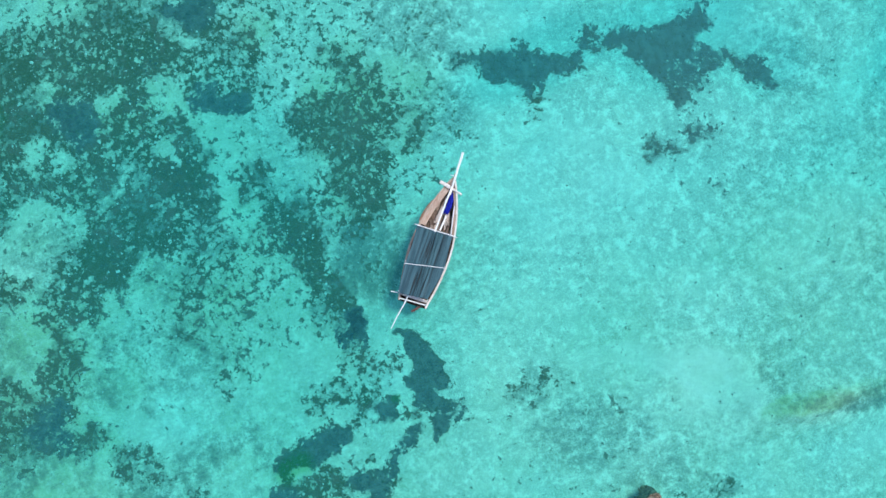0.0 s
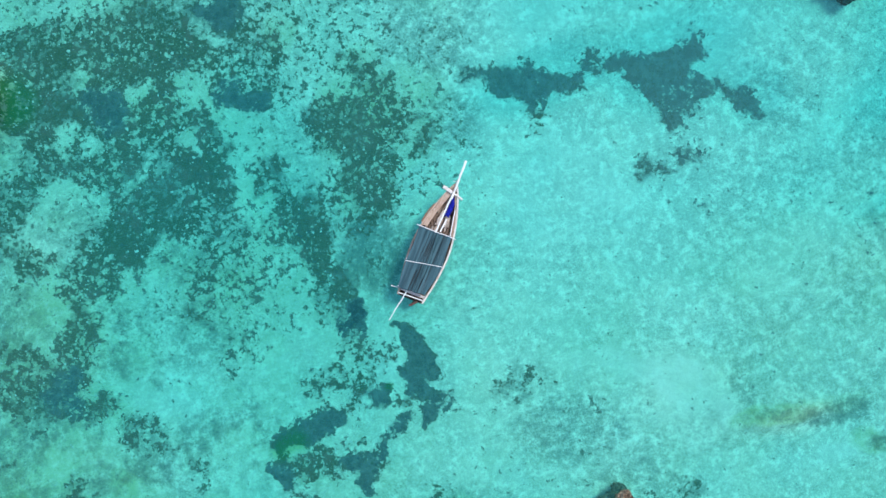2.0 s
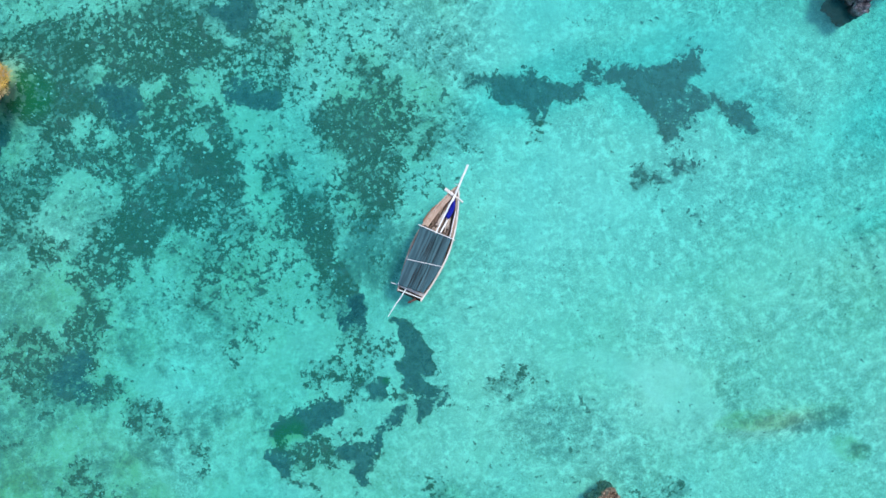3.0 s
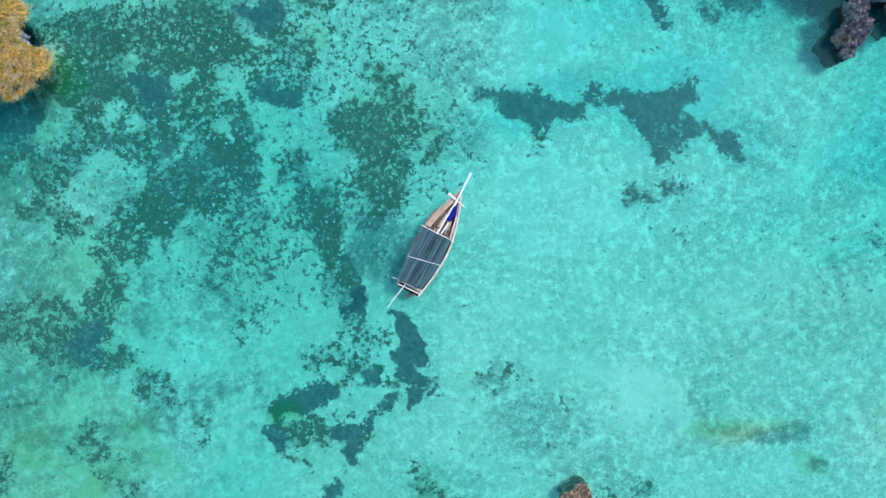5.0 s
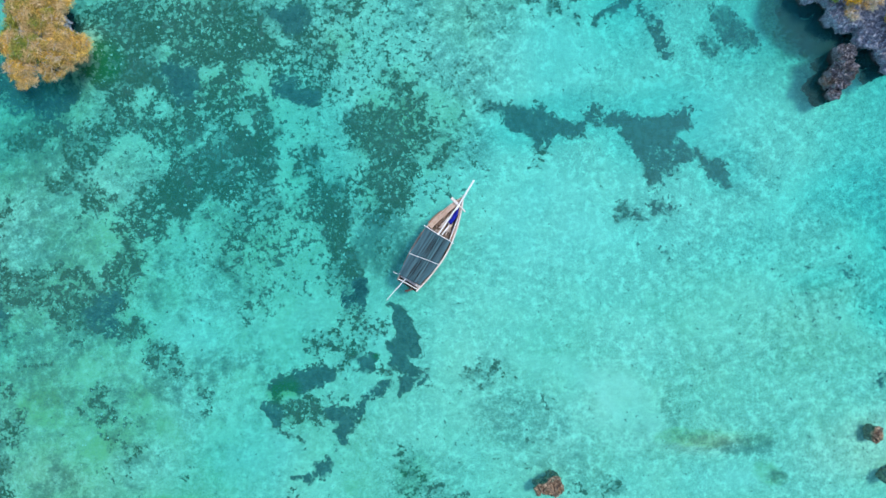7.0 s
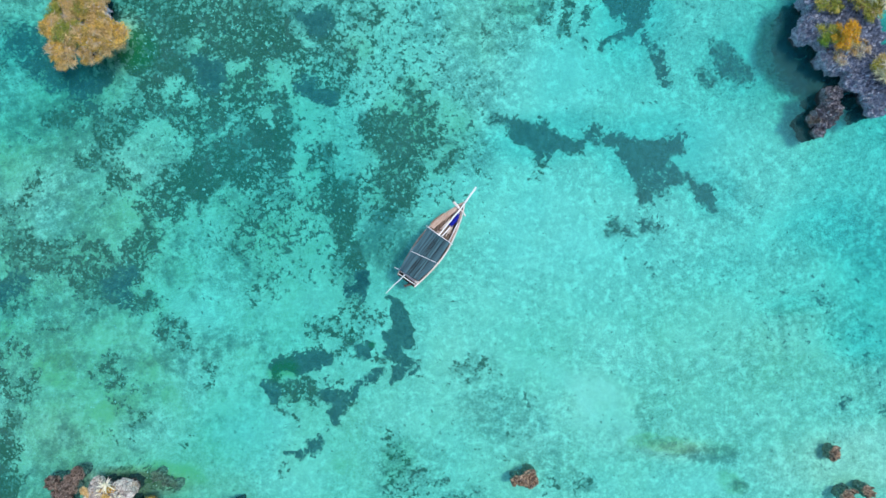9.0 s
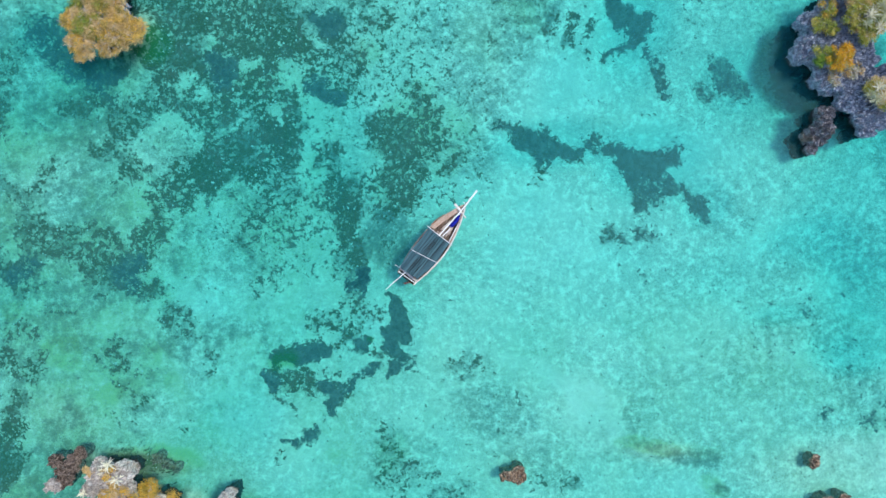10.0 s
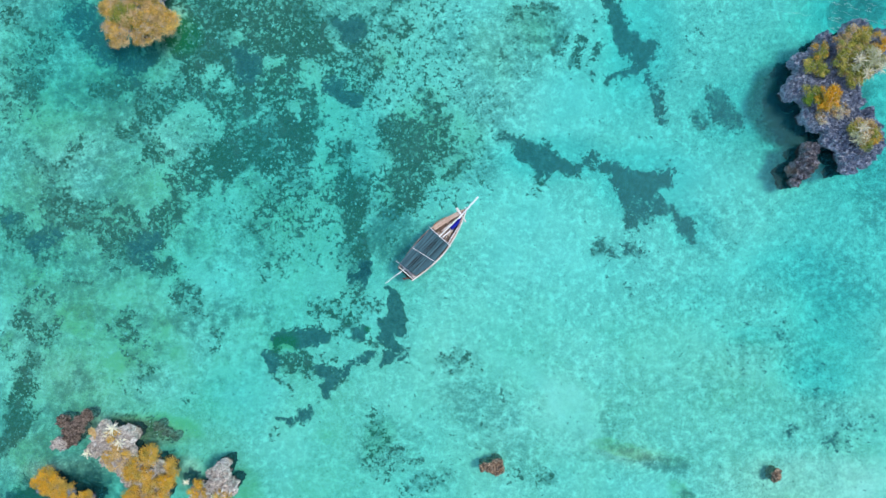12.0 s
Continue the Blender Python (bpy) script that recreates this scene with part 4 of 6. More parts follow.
for key, values in zip(("weed", "tan", "green", "pale", "film", "lush_and_shade"), bed_cover(gx, gy)):
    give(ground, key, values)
tagged(ground, "pale sandy seabed with patches of dark turf and seagrass", "seabed", kind="structure")


def swell(x, y):
    return 0.02 * fbm(x, y, 2.2, 3, 61)


water, gx, gy = sheet("water", axis_steps(43, 0.5, 2500), axis_steps(27, 0.5, 2500), swell, M_WATER)
give(water, "depth", -bed_height(gx, gy))
tagged(water, "clear calm turquoise shallow sea water", "water", kind="structure")


def from_arrays(name, verts, faces, material):
    """A mesh from arrays of corners and of triangles."""
    me = bpy.data.meshes.new(name)
    me.vertices.add(len(verts))
    me.vertices.foreach_set("co", np.asarray(verts, dtype=np.float32).ravel())
    faces = np.asarray(faces, dtype=np.int32)
    me.loops.add(faces.size)
    me.loops.foreach_set("vertex_index", faces.ravel())
    me.polygons.add(len(faces))
    me.polygons.foreach_set("loop_start", np.arange(0, faces.size, faces.shape[1], dtype=np.int32))
    me.update(calc_edges=True)
    me.materials.append(material)
    return me


def scatter(name, count, keep, size, flat, material, seed, label, category):
    """Many small ragged tufts or stones on the seabed where keep(x, y) says so, as one object of stuff."""
    rng = np.random.default_rng(seed)
    x, y = rng.uniform(-40, 40, count), rng.uniform(-24, 24, count)
    ok = keep(x, y) > rng.uniform(0, 1, count)
    x, y = x[ok], y[ok]
    n = len(x)
    z = bed_height(x, y)
    r = rng.uniform(*size, n) * rng.uniform(0.7, 1.3, n)
    turn = rng.uniform(0, 2 * math.pi, n)
    corners = []
    for i in range(5):
        a = turn + i * 2 * math.pi / 5 + rng.uniform(-0.35, 0.35, n)
        q = r * rng.uniform(0.6, 1.25, n)
        corners.append(np.stack([x + q * np.cos(a), y + q * np.sin(a), z - 0.05], 1))
    for i in range(3):
        a = turn + 0.5 + i * 2 * math.pi / 3
        q = r * rng.uniform(0.2, 0.6, n)
        corners.append(np.stack([x + q * np.cos(a), y + q * np.sin(a), z + r * flat * rng.uniform(0.5, 1.2, n)], 1))
    verts = np.stack(corners, 1).reshape(-1, 3)
    tri = np.array([(0, 1, 5), (1, 6, 5), (1, 2, 6), (2, 3, 6), (3, 7, 6), (3, 4, 7), (4, 0, 7), (0, 5, 7), (5, 6, 7)])
    faces = (tri[None] + (np.arange(n) * 8)[:, None, None]).reshape(-1, 3)
    ob = new(name, from_arrays(name, verts, faces, material))
    return tagged(ob, label, category, kind="stuff")


def tufts_at(x, y):
    return 0.45 * smooth(bed_cover(x, y)[0], 0.6, 1.8)


def rubble_at(x, y):
    cover = bed_cover(x, y)
    return (0.07 + 0.02 * smooth(cover[0], -0.8, 0.2)) * (1 - np.clip(cover[5], 0, 1))


def heads_at(x, y):
    cover = bed_cover(x, y)
    return 0.14 * smooth(cover[0], -0.8, 0.2) * (1 - np.clip(cover[5], 0, 1)) * (1 - 0.8 * smooth(x, 2, 8))


scatter("seagrass", 150000, tufts_at, (0.05, 0.13), 0.6, M_WEED, 5,
        "dark green seagrass and turf tufts on the seabed", "seagrass")
scatter("coral_rubble", 170000, rubble_at, (0.025, 0.085), 0.35, M_RUBBLE, 6,
        "pale coral rubble scattered over the seabed", "rubble")
scatter("coral_head", 30000, heads_at, (0.05, 0.14), 0.4, M_RUBBLE, 8,
        "pale rounded coral heads among the dark turf", "coral")

# ---- mesh helpers ----
def part(name, bm, material, parent, label=""):
    """Links a bmesh as one mesh object under a thing or a part."""
    me = bpy.data.meshes.new(name)
    bm.normal_update()
    bm.to_mesh(me)
    bm.free()
    me.materials.append(material)
    ob = new(name, me)
    ob.parent = parent
    return tagged(ob, label)


def shaded(ob):
    ob.data.polygons.foreach_set("use_smooth", np.ones(len(ob.data.polygons), dtype=bool))
    return ob


def base(name, m, label, category, group=""):
    ob = new(name)
    ob.empty_display_size = 0.3
    ob.matrix_world = m
    return tagged(ob, label, category, group)


def tube(points, r0, r1, sides=8, wobble=0.0, bm=None):
    """A tapering, slightly crooked pole through points."""
    bm = bm or bmesh.new()
    pts = [Vector(p) for p in points]
    rings = []
    for i, p in enumerate(pts):
        d = (pts[min(i + 1, len(pts) - 1)] - pts[max(i - 1, 0)]).normalized()
        a = d.orthogonal().normalized()
        b = d.cross(a)
        r = r0 + (r1 - r0) * i / max(1, len(pts) - 1)
        w = Vector((noise.noise(p * 2.1), noise.noise(p * 2.1 + Vector((9, 0, 0))), 0)) * wobble
        rings.append([bm.verts.new(p + w + (a * math.cos(t) + b * math.sin(t)) * r)
                      for t in (2 * math.pi * k / sides for k in range(sides))])
    for r, q in zip(rings, rings[1:]):
        for k in range(sides):
            bm.faces.new((r[k], r[(k + 1) % sides], q[(k + 1) % sides], q[k]))
    bm.faces.new(rings[0][::-1])
    bm.faces.new(rings[-1])
    return bm


def along(a, b, n, sag=0.0):
    """Points from a to b, with a bow of sag metres downwards."""
    a, b = Vector(a), Vector(b)
    return [a.lerp(b, i / n) - Vector((0, 0, sag * 4 * (i / n) * (1 - i / n))) for i in range(n + 1)]


def board(a, b, width, thick, bm=None, bevel=0.012):
    """A sawn board from a to b, lying flat, with eased edges."""
    bm = bm or bmesh.new()
    a, b = Vector(a), Vector(b)
    d = (b - a).normalized()
    side = Vector((0, 0, 1)).cross(d).normalized()
    up = d.cross(side)
    e = bevel
    prof = [(-width / 2 + e, -thick / 2), (width / 2 - e, -thick / 2), (width / 2, -thick / 2 + e), (width / 2, thick / 2 - e),
            (width / 2 - e, thick / 2), (-width / 2 + e, thick / 2), (-width / 2, thick / 2 - e), (-width / 2, -thick / 2 + e)]
    ends = [[bm.verts.new(p + side * u + up * v) for u, v in prof] for p in (a, b)]
    for k in range(8):
        bm.faces.new((ends[0][k], ends[0][(k + 1) % 8], ends[1][(k + 1) % 8], ends[1][k]))
    bm.faces.new(ends[0][::-1])
    bm.faces.new(ends[1])
    return bm


# ---- the dhow ----
BOW, STERN = 4.95, -2.35


def half_width(s):
    """Half the hull's breadth at the gunwale, s metres ahead of the awning's middle."""
    t = (s - STERN) / (BOW - STERN)
    if t < 0.42:
        return 0.80 + 0.38 * math.sin(t / 0.42 * math.pi / 2)
    u = (t - 0.42) / 0.58
    return 0.05 + 1.13 * (1 - u ** 1.75) ** 0.92


def sheer(s):
    """Height of the gunwale."""
    return 0.62 + 0.030 * max(0, s) ** 2 + 0.05 * min(0, s) ** 2


def hull_point(s, side, u, inset=0.0):
    """u: 0 at the keel to 1 at the gunwale."""
    w = max(0.02, half_width(s) - inset)
    keel = -0.45 + 0.020 * max(0, s - 1.5) ** 3 + inset
    z = keel + (sheer(s) - keel) * u ** 1.35
    return Vector((s, side * w * (math.sin(u * math.pi / 2) ** 0.72) + HULL_OFF, z))


HULL_OFF = -0.10


def boat_shell():
    bm = bmesh.new()
    ns, nu = 46, 10
    grid = {}
    for skin, inset in ((0, 0.0), (1, 0.055)):
        for i in range(ns + 1):
            s = STERN + (BOW - STERN) * i / ns
            for j in range(-nu, nu + 1):
                side = 1 if j >= 0 else -1
                u = abs(j) / nu
                p = hull_point(s, side, u, inset)
                if skin == 0:
                    lap = 0.012 * (1 - (u * 7 % 1))
                    p.y += side * lap
                else:
                    p.z = min(p.z, hull_point(s, side, 1).z - 0.0)
                    if j in (-nu, nu):
                        p.z = hull_point(s, side, 1).z
                grid[skin, i, j] = bm.verts.new(p)
    for i in range(ns):
        for j in range(-nu, nu):
            a = [grid[0, i, j], grid[0, i + 1, j], grid[0, i + 1, j + 1], grid[0, i, j + 1]]
            b = [grid[1, i, j], grid[1, i, j + 1], grid[1, i + 1, j + 1], grid[1, i + 1, j]]
            bm.faces.new(a)
            bm.faces.new(b)
        for j in (-nu, nu):
            bm.faces.new([grid[0, i, j], grid[1, i, j], grid[1, i + 1, j], grid[0, i + 1, j]])
    for i in (0, ns):
        for j in range(-nu, nu):
            bm.faces.new([grid[0, i, j], grid[0, i, j + 1], grid[1, i, j + 1], grid[1, i, j]])
    bmesh.ops.recalc_face_normals(bm, faces=bm.faces)
    return bm


def gunwale(side):
    """The rail that caps one side, wide amidships, narrow forward."""
    bm = bmesh.new()
    rows = []
    n = 40
    for i in range(n + 1):
        s = STERN + (BOW - 0.15 - STERN) * i / n
        p = hull_point(s, side, 1)
        k = 0.052 + 0.022 * noise.noise(Vector((s * 1.7, side * 3.0, 0)))
        o = p.y + side * 0.025
        inner = p.y - side * (0.035 + k)
        z = p.z + 0.008 * noise.noise(Vector((s * 2.3, side, 5)))
        rows.append([bm.verts.new((s, o, z - 0.03)), bm.verts.new((s, o, z + 0.03)), bm.verts.new((s, o - side * 0.012, z + 0.042)),
                     bm.verts.new((s, inner + side * 0.012, z + 0.042)), bm.verts.new((s, inner, z + 0.03)), bm.verts.new((s, inner, z - 0.03))])
    for a, b in zip(rows, rows[1:]):
        for k in range(6):
            bm.faces.new((a[k], a[(k + 1) % 6], b[(k + 1) % 6], b[k]))
    bm.faces.new(rows[0])
    bm.faces.new(rows[-1])
    bmesh.ops.recalc_face_normals(bm, faces=bm.faces)
    return bm


def awning():
    """A tarpaulin drawn over poles: sagging between them, creased lengthwise, with a hem."""
    bm = bmesh.new()
    nx, ny = 70, 56
    top = []
    for layer in (0, 1):
        grid = []
        for i in range(nx + 1):
            u = i / nx
            row = []
            for j in range(ny + 1):
                v = j / ny
                back, front = Vector((-1.95, 0.84)).lerp(Vector((-1.78, -0.86)), v), Vector((1.80, 0.96)).lerp(Vector((1.93, -1.00)), v)
                p = back.lerp(front, u)
                edge = min(v, 1 - v)
                p.y -= 0.20 * math.sin(u * math.pi) * v * v
                p.y += 0.03 * math.sin(u * 9 + 1) * (1 if v > 0.5 else -1) * max(0, 1 - edge * 8)
                p.x += 0.035 * noise.noise(Vector((v * 7, u * 2, 3))) * (1 if u > 0.98 or u < 0.02 else 0)
                z = 1.72 + 0.10 * math.sin(v * math.pi) - 0.05 * (math.sin(u * 2 * math.pi) ** 2) * math.sin(v * math.pi)
                c = noise.noise(Vector((v * 15 + 0.8 * u, u * 1.3, 7)))
                z += 0.075 * (abs(c) * 2 - 0.5) * (0.35 + math.exp(-((v - 0.60 + 0.12 * (0.5 - u)) / 0.20) ** 2))
                z += 0.010 * noise.noise(Vector((v * 30, u * 6, 1)))
                row.append(bm.verts.new((p.x, p.y, z - 0.012 * layer)))
            grid.append(row)
        for a, b in zip(grid, grid[1:]):
            for k in range(ny):
                f = (a[k], a[k + 1], b[k + 1], b[k])
                bm.faces.new(f if layer else f[::-1])
        top.append(grid)
    for row_a, row_b in ((top[0][0], top[1][0]), (top[0][-1], top[1][-1]),
                         ([r[0] for r in top[0]], [r[0] for r in top[1]]), ([r[-1] for r in top[0]], [r[-1] for r in top[1]])):
        for k in range(len(row_a) - 1):
            bm.faces.new((row_a[k], row_a[k + 1], row_b[k + 1], row_b[k]))
    bmesh.ops.recalc_face_normals(bm, faces=bm.faces)
    return bm


BOAT_POSE = pose(-1.42, 0.28, 0, 0, 0, 48.1)


def dhow():
    boat = base("dhow", BOAT_POSE, "weathered wooden dhow with a slate blue awning, moored afloat", "boat")
    part("hull", boat_shell(), M_HULL, boat, "brown planked wooden hull")
    for side in (1, -1):
        part("gunwale", gunwale(side), M_RAIL if side < 0 else M_PLANK, boat, "pale worn gunwale rail" if side < 0 else "brown worn gunwale rail")
    # stem, keel and transom
    part("stem", tube([(4.55, HULL_OFF, 0.2), (4.9, HULL_OFF, 0.8), (5.12, HULL_OFF, 1.42)], 0.075, 0.05, 8), M_HULL, boat)
    part("keel", board((STERN, HULL_OFF, -0.47), (3.6, HULL_OFF, -0.47), 0.11, 0.16), M_HULL, boat)
    bm = bmesh.new()
    rim = [hull_point(STERN, 1 if j >= 0 else -1, abs(j) / 8) for j in range(-8, 9)]
    front = [bm.verts.new(p + Vector((0.03, 0, 0))) for p in rim]
    rear = [bm.verts.new(p - Vector((0.03, 0, 0))) for p in rim]
    bm.faces.new(front)
    bm.faces.new(rear[::-1])
    for k in range(16):
        bm.faces.new((front[k], front[k + 1], rear[k + 1], rear[k]))
    bmesh.ops.recalc_face_normals(bm, faces=bm.faces)
    part("transom", bm, M_DARK, boat)
    # floor boards, a bit uneven, inside the hull
    for k in range(9):
        y = -0.72 + 0.18 * k
        x0, x1 = -2.2, 2.2
        while x0 < 1.2 and half_width(x0) * 0.82 < abs(y) + 0.09:
            x0 += 0.1
        while x1 < 4.3 and half_width(x1 + 0.1) * 0.80 > abs(y) + 0.10:
            x1 += 0.1
        z = 0.12 + 0.015 * noise.noise(Vector((k * 3.3, 0, 0)))
        part("floor_board", board((x0, y + HULL_OFF, z), (x1, y + HULL_OFF, z + 0.05), 0.145, 0.03), M_DECK, boat)
    # ribs
    for k in range(14):
        s = -2.0 + 0.5 * k
        pts = [hull_point(s, -1, u, 0.09) for u in (0.97, 0.8, 0.6, 0.4)]
        part("rib", tube(pts, 0.035, 0.04, 6), M_DARK, boat)
        pts = [hull_point(s, 1, u, 0.09) for u in (0.97, 0.8, 0.6, 0.4)]
        part("rib", tube(pts, 0.035, 0.04, 6), M_DARK, boat)
    # cross beams
    for s, wide in ((-2.0, 0.16),):
        w = half_width(s) - 0.05
        part("thwart", board((s, w + HULL_OFF, sheer(s) - 0.10), (s, -w + HULL_OFF, sheer(s) - 0.10), wide, 0.045), M_RAIL, boat)
    # bulwark boards set inside the rails forward
    for side, a, b, wide in ((1, 2.0, 4.3, 0.36), (-1, 1.9, 4.4, 0.22)):
        bm = bmesh.new()
        rows = []
        for i in range(15):
            s = a + (b - a) * i / 14
            p = hull_point(s, side, 1)
            rows.append([bm.verts.new((s, p.y - side * q, p.z + h)) for q, h in ((0.10, 0.03), (wide, -0.05), (wide, -0.09), (0.10, -0.01))])
        for q, r in zip(rows, rows[1:]):
            for k in range(4):
                bm.faces.new((q[k], q[(k + 1) % 4], r[(k + 1) % 4], r[k]))
        bm.faces.new(rows[0])
        bm.faces.new(rows[-1])
        bmesh.ops.recalc_face_normals(bm, faces=bm.faces)
        part("inner_plank", bm, M_PLANK, boat)
    pts = [hull_point(2.15 + 0.16 * i, 1, 1) + Vector((0, 0.05 + 0.05 * math.sin(i / 8 * math.pi), -0.06)) for i in range(9)]
    part("rubbing_strake", tube(pts, 0.06, 0.04, 7), M_HULL, boat, "reddish brown rubbing strake")
    part("fore_deck", board((4.25, HULL_OFF, sheer(4.4) - 0.03), (4.85, HULL_OFF, sheer(4.7) - 0.03), 0.30, 0.05), M_DECK, boat)
    # poles at the bow
    part("bowsprit", tube(along((4.0, -0.17, 1.20), (6.36, -0.11, 1.62), 8), 0.052, 0.078, 10, 0.03), M_WHITE, boat, "white painted bowsprit")
    part("cross_bar", tube(along((4.47, 0.52, 1.24), (4.20, -0.78, 1.22), 6), 0.062, 0.058, 10, 0.03), M_RAIL, boat, "pale crooked bow crossbar")
    part("bow_timber", board((4.50, 0.56, 1.30), (4.36, -0.04, 1.32), 0.20, 0.12, None, 0.04), M_RAIL, boat, "thick pale timber across the bow")
    part("loose_board", board((1.98, -0.26, 0.86), (2.85, -0.34, 0.74), 0.10, 0.03), M_WHITE, boat, "loose white board")
    part("loose_board", board((2.3, 0.16, 0.30), (3.3, 0.02, 0.42), 0.14, 0.03), M_RAIL, boat, "loose pale plank")
    part("short_peg", tube(along((5.00, 0.14, 1.42), (5.02, -0.20, 1.44), 2), 0.022, 0.018, 6), M_WHITE, boat)
    part("yard", tube(along((4.42, -0.14, 1.33), (1.80, -0.04, 1.86), 8), 0.052, 0.046, 10, 0.03), M_WHITE, boat, "white yard pole laid fore and aft")
    part("spare_pole", tube(along((4.1, -0.48, 0.98), (1.9, -0.92, 0.86), 6), 0.035, 0.03, 8, 0.02), M_WHITE, boat)
    part("oar", tube(along((3.9, 0.05, 0.62), (2.1, -0.50, 0.50), 6), 0.03, 0.025, 8, 0.02), M_RAIL, boat)
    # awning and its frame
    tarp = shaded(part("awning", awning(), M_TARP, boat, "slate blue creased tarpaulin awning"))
    part("front_bar", tube(along((1.84, 1.12, 1.80), (1.88, -1.29, 1.79), 8, -0.08), 0.027, 0.025, 8, 0.015), M_WHITE, tarp)
    part("middle_bar", tube(along((-0.33, 0.97, 1.82), (0.12, -1.18, 1.82), 8, -0.09), 0.020, 0.018, 8, 0.01), M_WHITE, tarp)
    part("rear_bar", tube(along((-2.26, 0.66, 1.02), (-2.17, -0.82, 1.00), 6), 0.040, 0.036, 8, 0.02), M_WHITE, boat, "white stern bar")
    for x, y in ((1.84, 1.0), (1.88, -1.16), (-0.2, 1.0), (0.1, -1.2), (-1.85, 0.82), (-1.85, -0.86)):
        part("awning_post", tube([(x, y, sheer(x) - 0.15), (x, y * 0.98, 1.2), (x, y * 0.95, 1.76)], 0.026, 0.022, 7), M_WHITE, boat)
    # stern gear
    part("boom", tube(along((-1.80, 0.20, 1.36), (-4.02, 0.57, 0.95), 8), 0.048, 0.022, 8, 0.03), M_WHITE, boat, "thin white pole over the stern")
    part("side_peg", tube(along((-2.05, 1.23, 0.92), (-1.98, 0.70, 0.95), 2), 0.026, 0.024, 7), M_WHITE, boat)
    bm = bmesh.new()
    for dx in (0.0,):
        pts = [(-2.42, -0.5), (-2.62, 0.75), (-2.74, 0.80), (-2.78, 0.3), (-2.86, -0.55)]
        l = [bm.verts.new((x, -0.33 - 0.025, z)) for x, z in pts]
        r = [bm.verts.new((x, -0.33 + 0.025, z)) for x, z in pts]
        bm.faces.new(l)
        bm.faces.new(r[::-1])
        for k in range(5):
            bm.faces.new((l[k], l[(k + 1) % 5], r[(k + 1) % 5], r[k]))
        bmesh.ops.recalc_face_normals(bm, faces=bm.faces)
    rudder = part("rudder", bm, M_RED, boat, "faded red rudder")
    part("rudder_head", tube([(-2.35, -0.55, 0.98), (-2.55, -0.38, 0.92), (-2.74, -0.20, 0.86)], 0.07, 0.055, 8), M_RED, rudder)
    part("stern_seat", board((-2.15, 0.60, 0.52), (-2.15, -0.72, 0.52), 0.20, 0.04), M_DARK, boat, "dark stern seat")
    part("stern_board", board((-2.05, -0.10, 0.62), (-2.10, -0.66, 0.64), 0.10, 0.03), M_RED, boat, "faded red board")
    part("stern_locker", board((-1.98, 0.55, 0.60), (-1.98, 0.25, 0.60), 0.18, 0.22), M_BLUE, boat, "small blue painted locker")
    return boat


dhow()


def drape(name, m, size, material, label, category, seed):
    """A crumpled cloth heaped on what lies under it."""
    bm = bmesh.new()
    n = 18
    lx, ly, h = size
    grid = []
    for i in range(n + 1):
        row = []
        for j in range(n + 1):
            u, v = i / n - 0.5, j / n - 0.5
            q = Vector((u * 5 + seed, v * 5, seed))
            r = min(1, 2.0 * max(abs(u), abs(v)))
            row.append(bm.verts.new((u * lx * (1 + 0.25 * noise.noise(q)), v * ly * (1 + 0.35 * noise.noise(q * 1.3)),
                                     h * (1 - r ** 3) * (0.7 + 0.8 * noise.noise(q * 1.8)) + 0.01)))
        grid.append(row)
    for a, b in zip(grid, grid[1:]):
        for k in range(n):
            bm.faces.new((a[k], b[k], b[k + 1], a[k + 1]))
    ob = shaded(part(name, bm, material, None))
    solid = ob.modifiers.new("thickness", "SOLIDIFY")
    solid.thickness = 0.015
    ob.matrix_world = m
    return tagged(ob, label, category)


drape("blue_cloth", BOAT_POSE @ pose(3.60, -0.31, 0.78, 0, -5, -3), (1.25, 0.31, 0.30), M_BLUE, "crumpled bright blue cloth lying in the bow", "cloth", 1)
drape("pale_sack", BOAT_POSE @ pose(2.75, -0.42, 0.19, 0, 0, 12), (0.7, 0.3, 0.28), M_RAIL, "pale sacking on the floor boards", "sack", 4)
drape("folded_net", BOAT_POSE @ pose(2.55, 0.35, 0.19, 0, 0, 20), (0.8, 0.5, 0.22), M_DECK, "heap of brown netting on the floor boards", "net", 8)


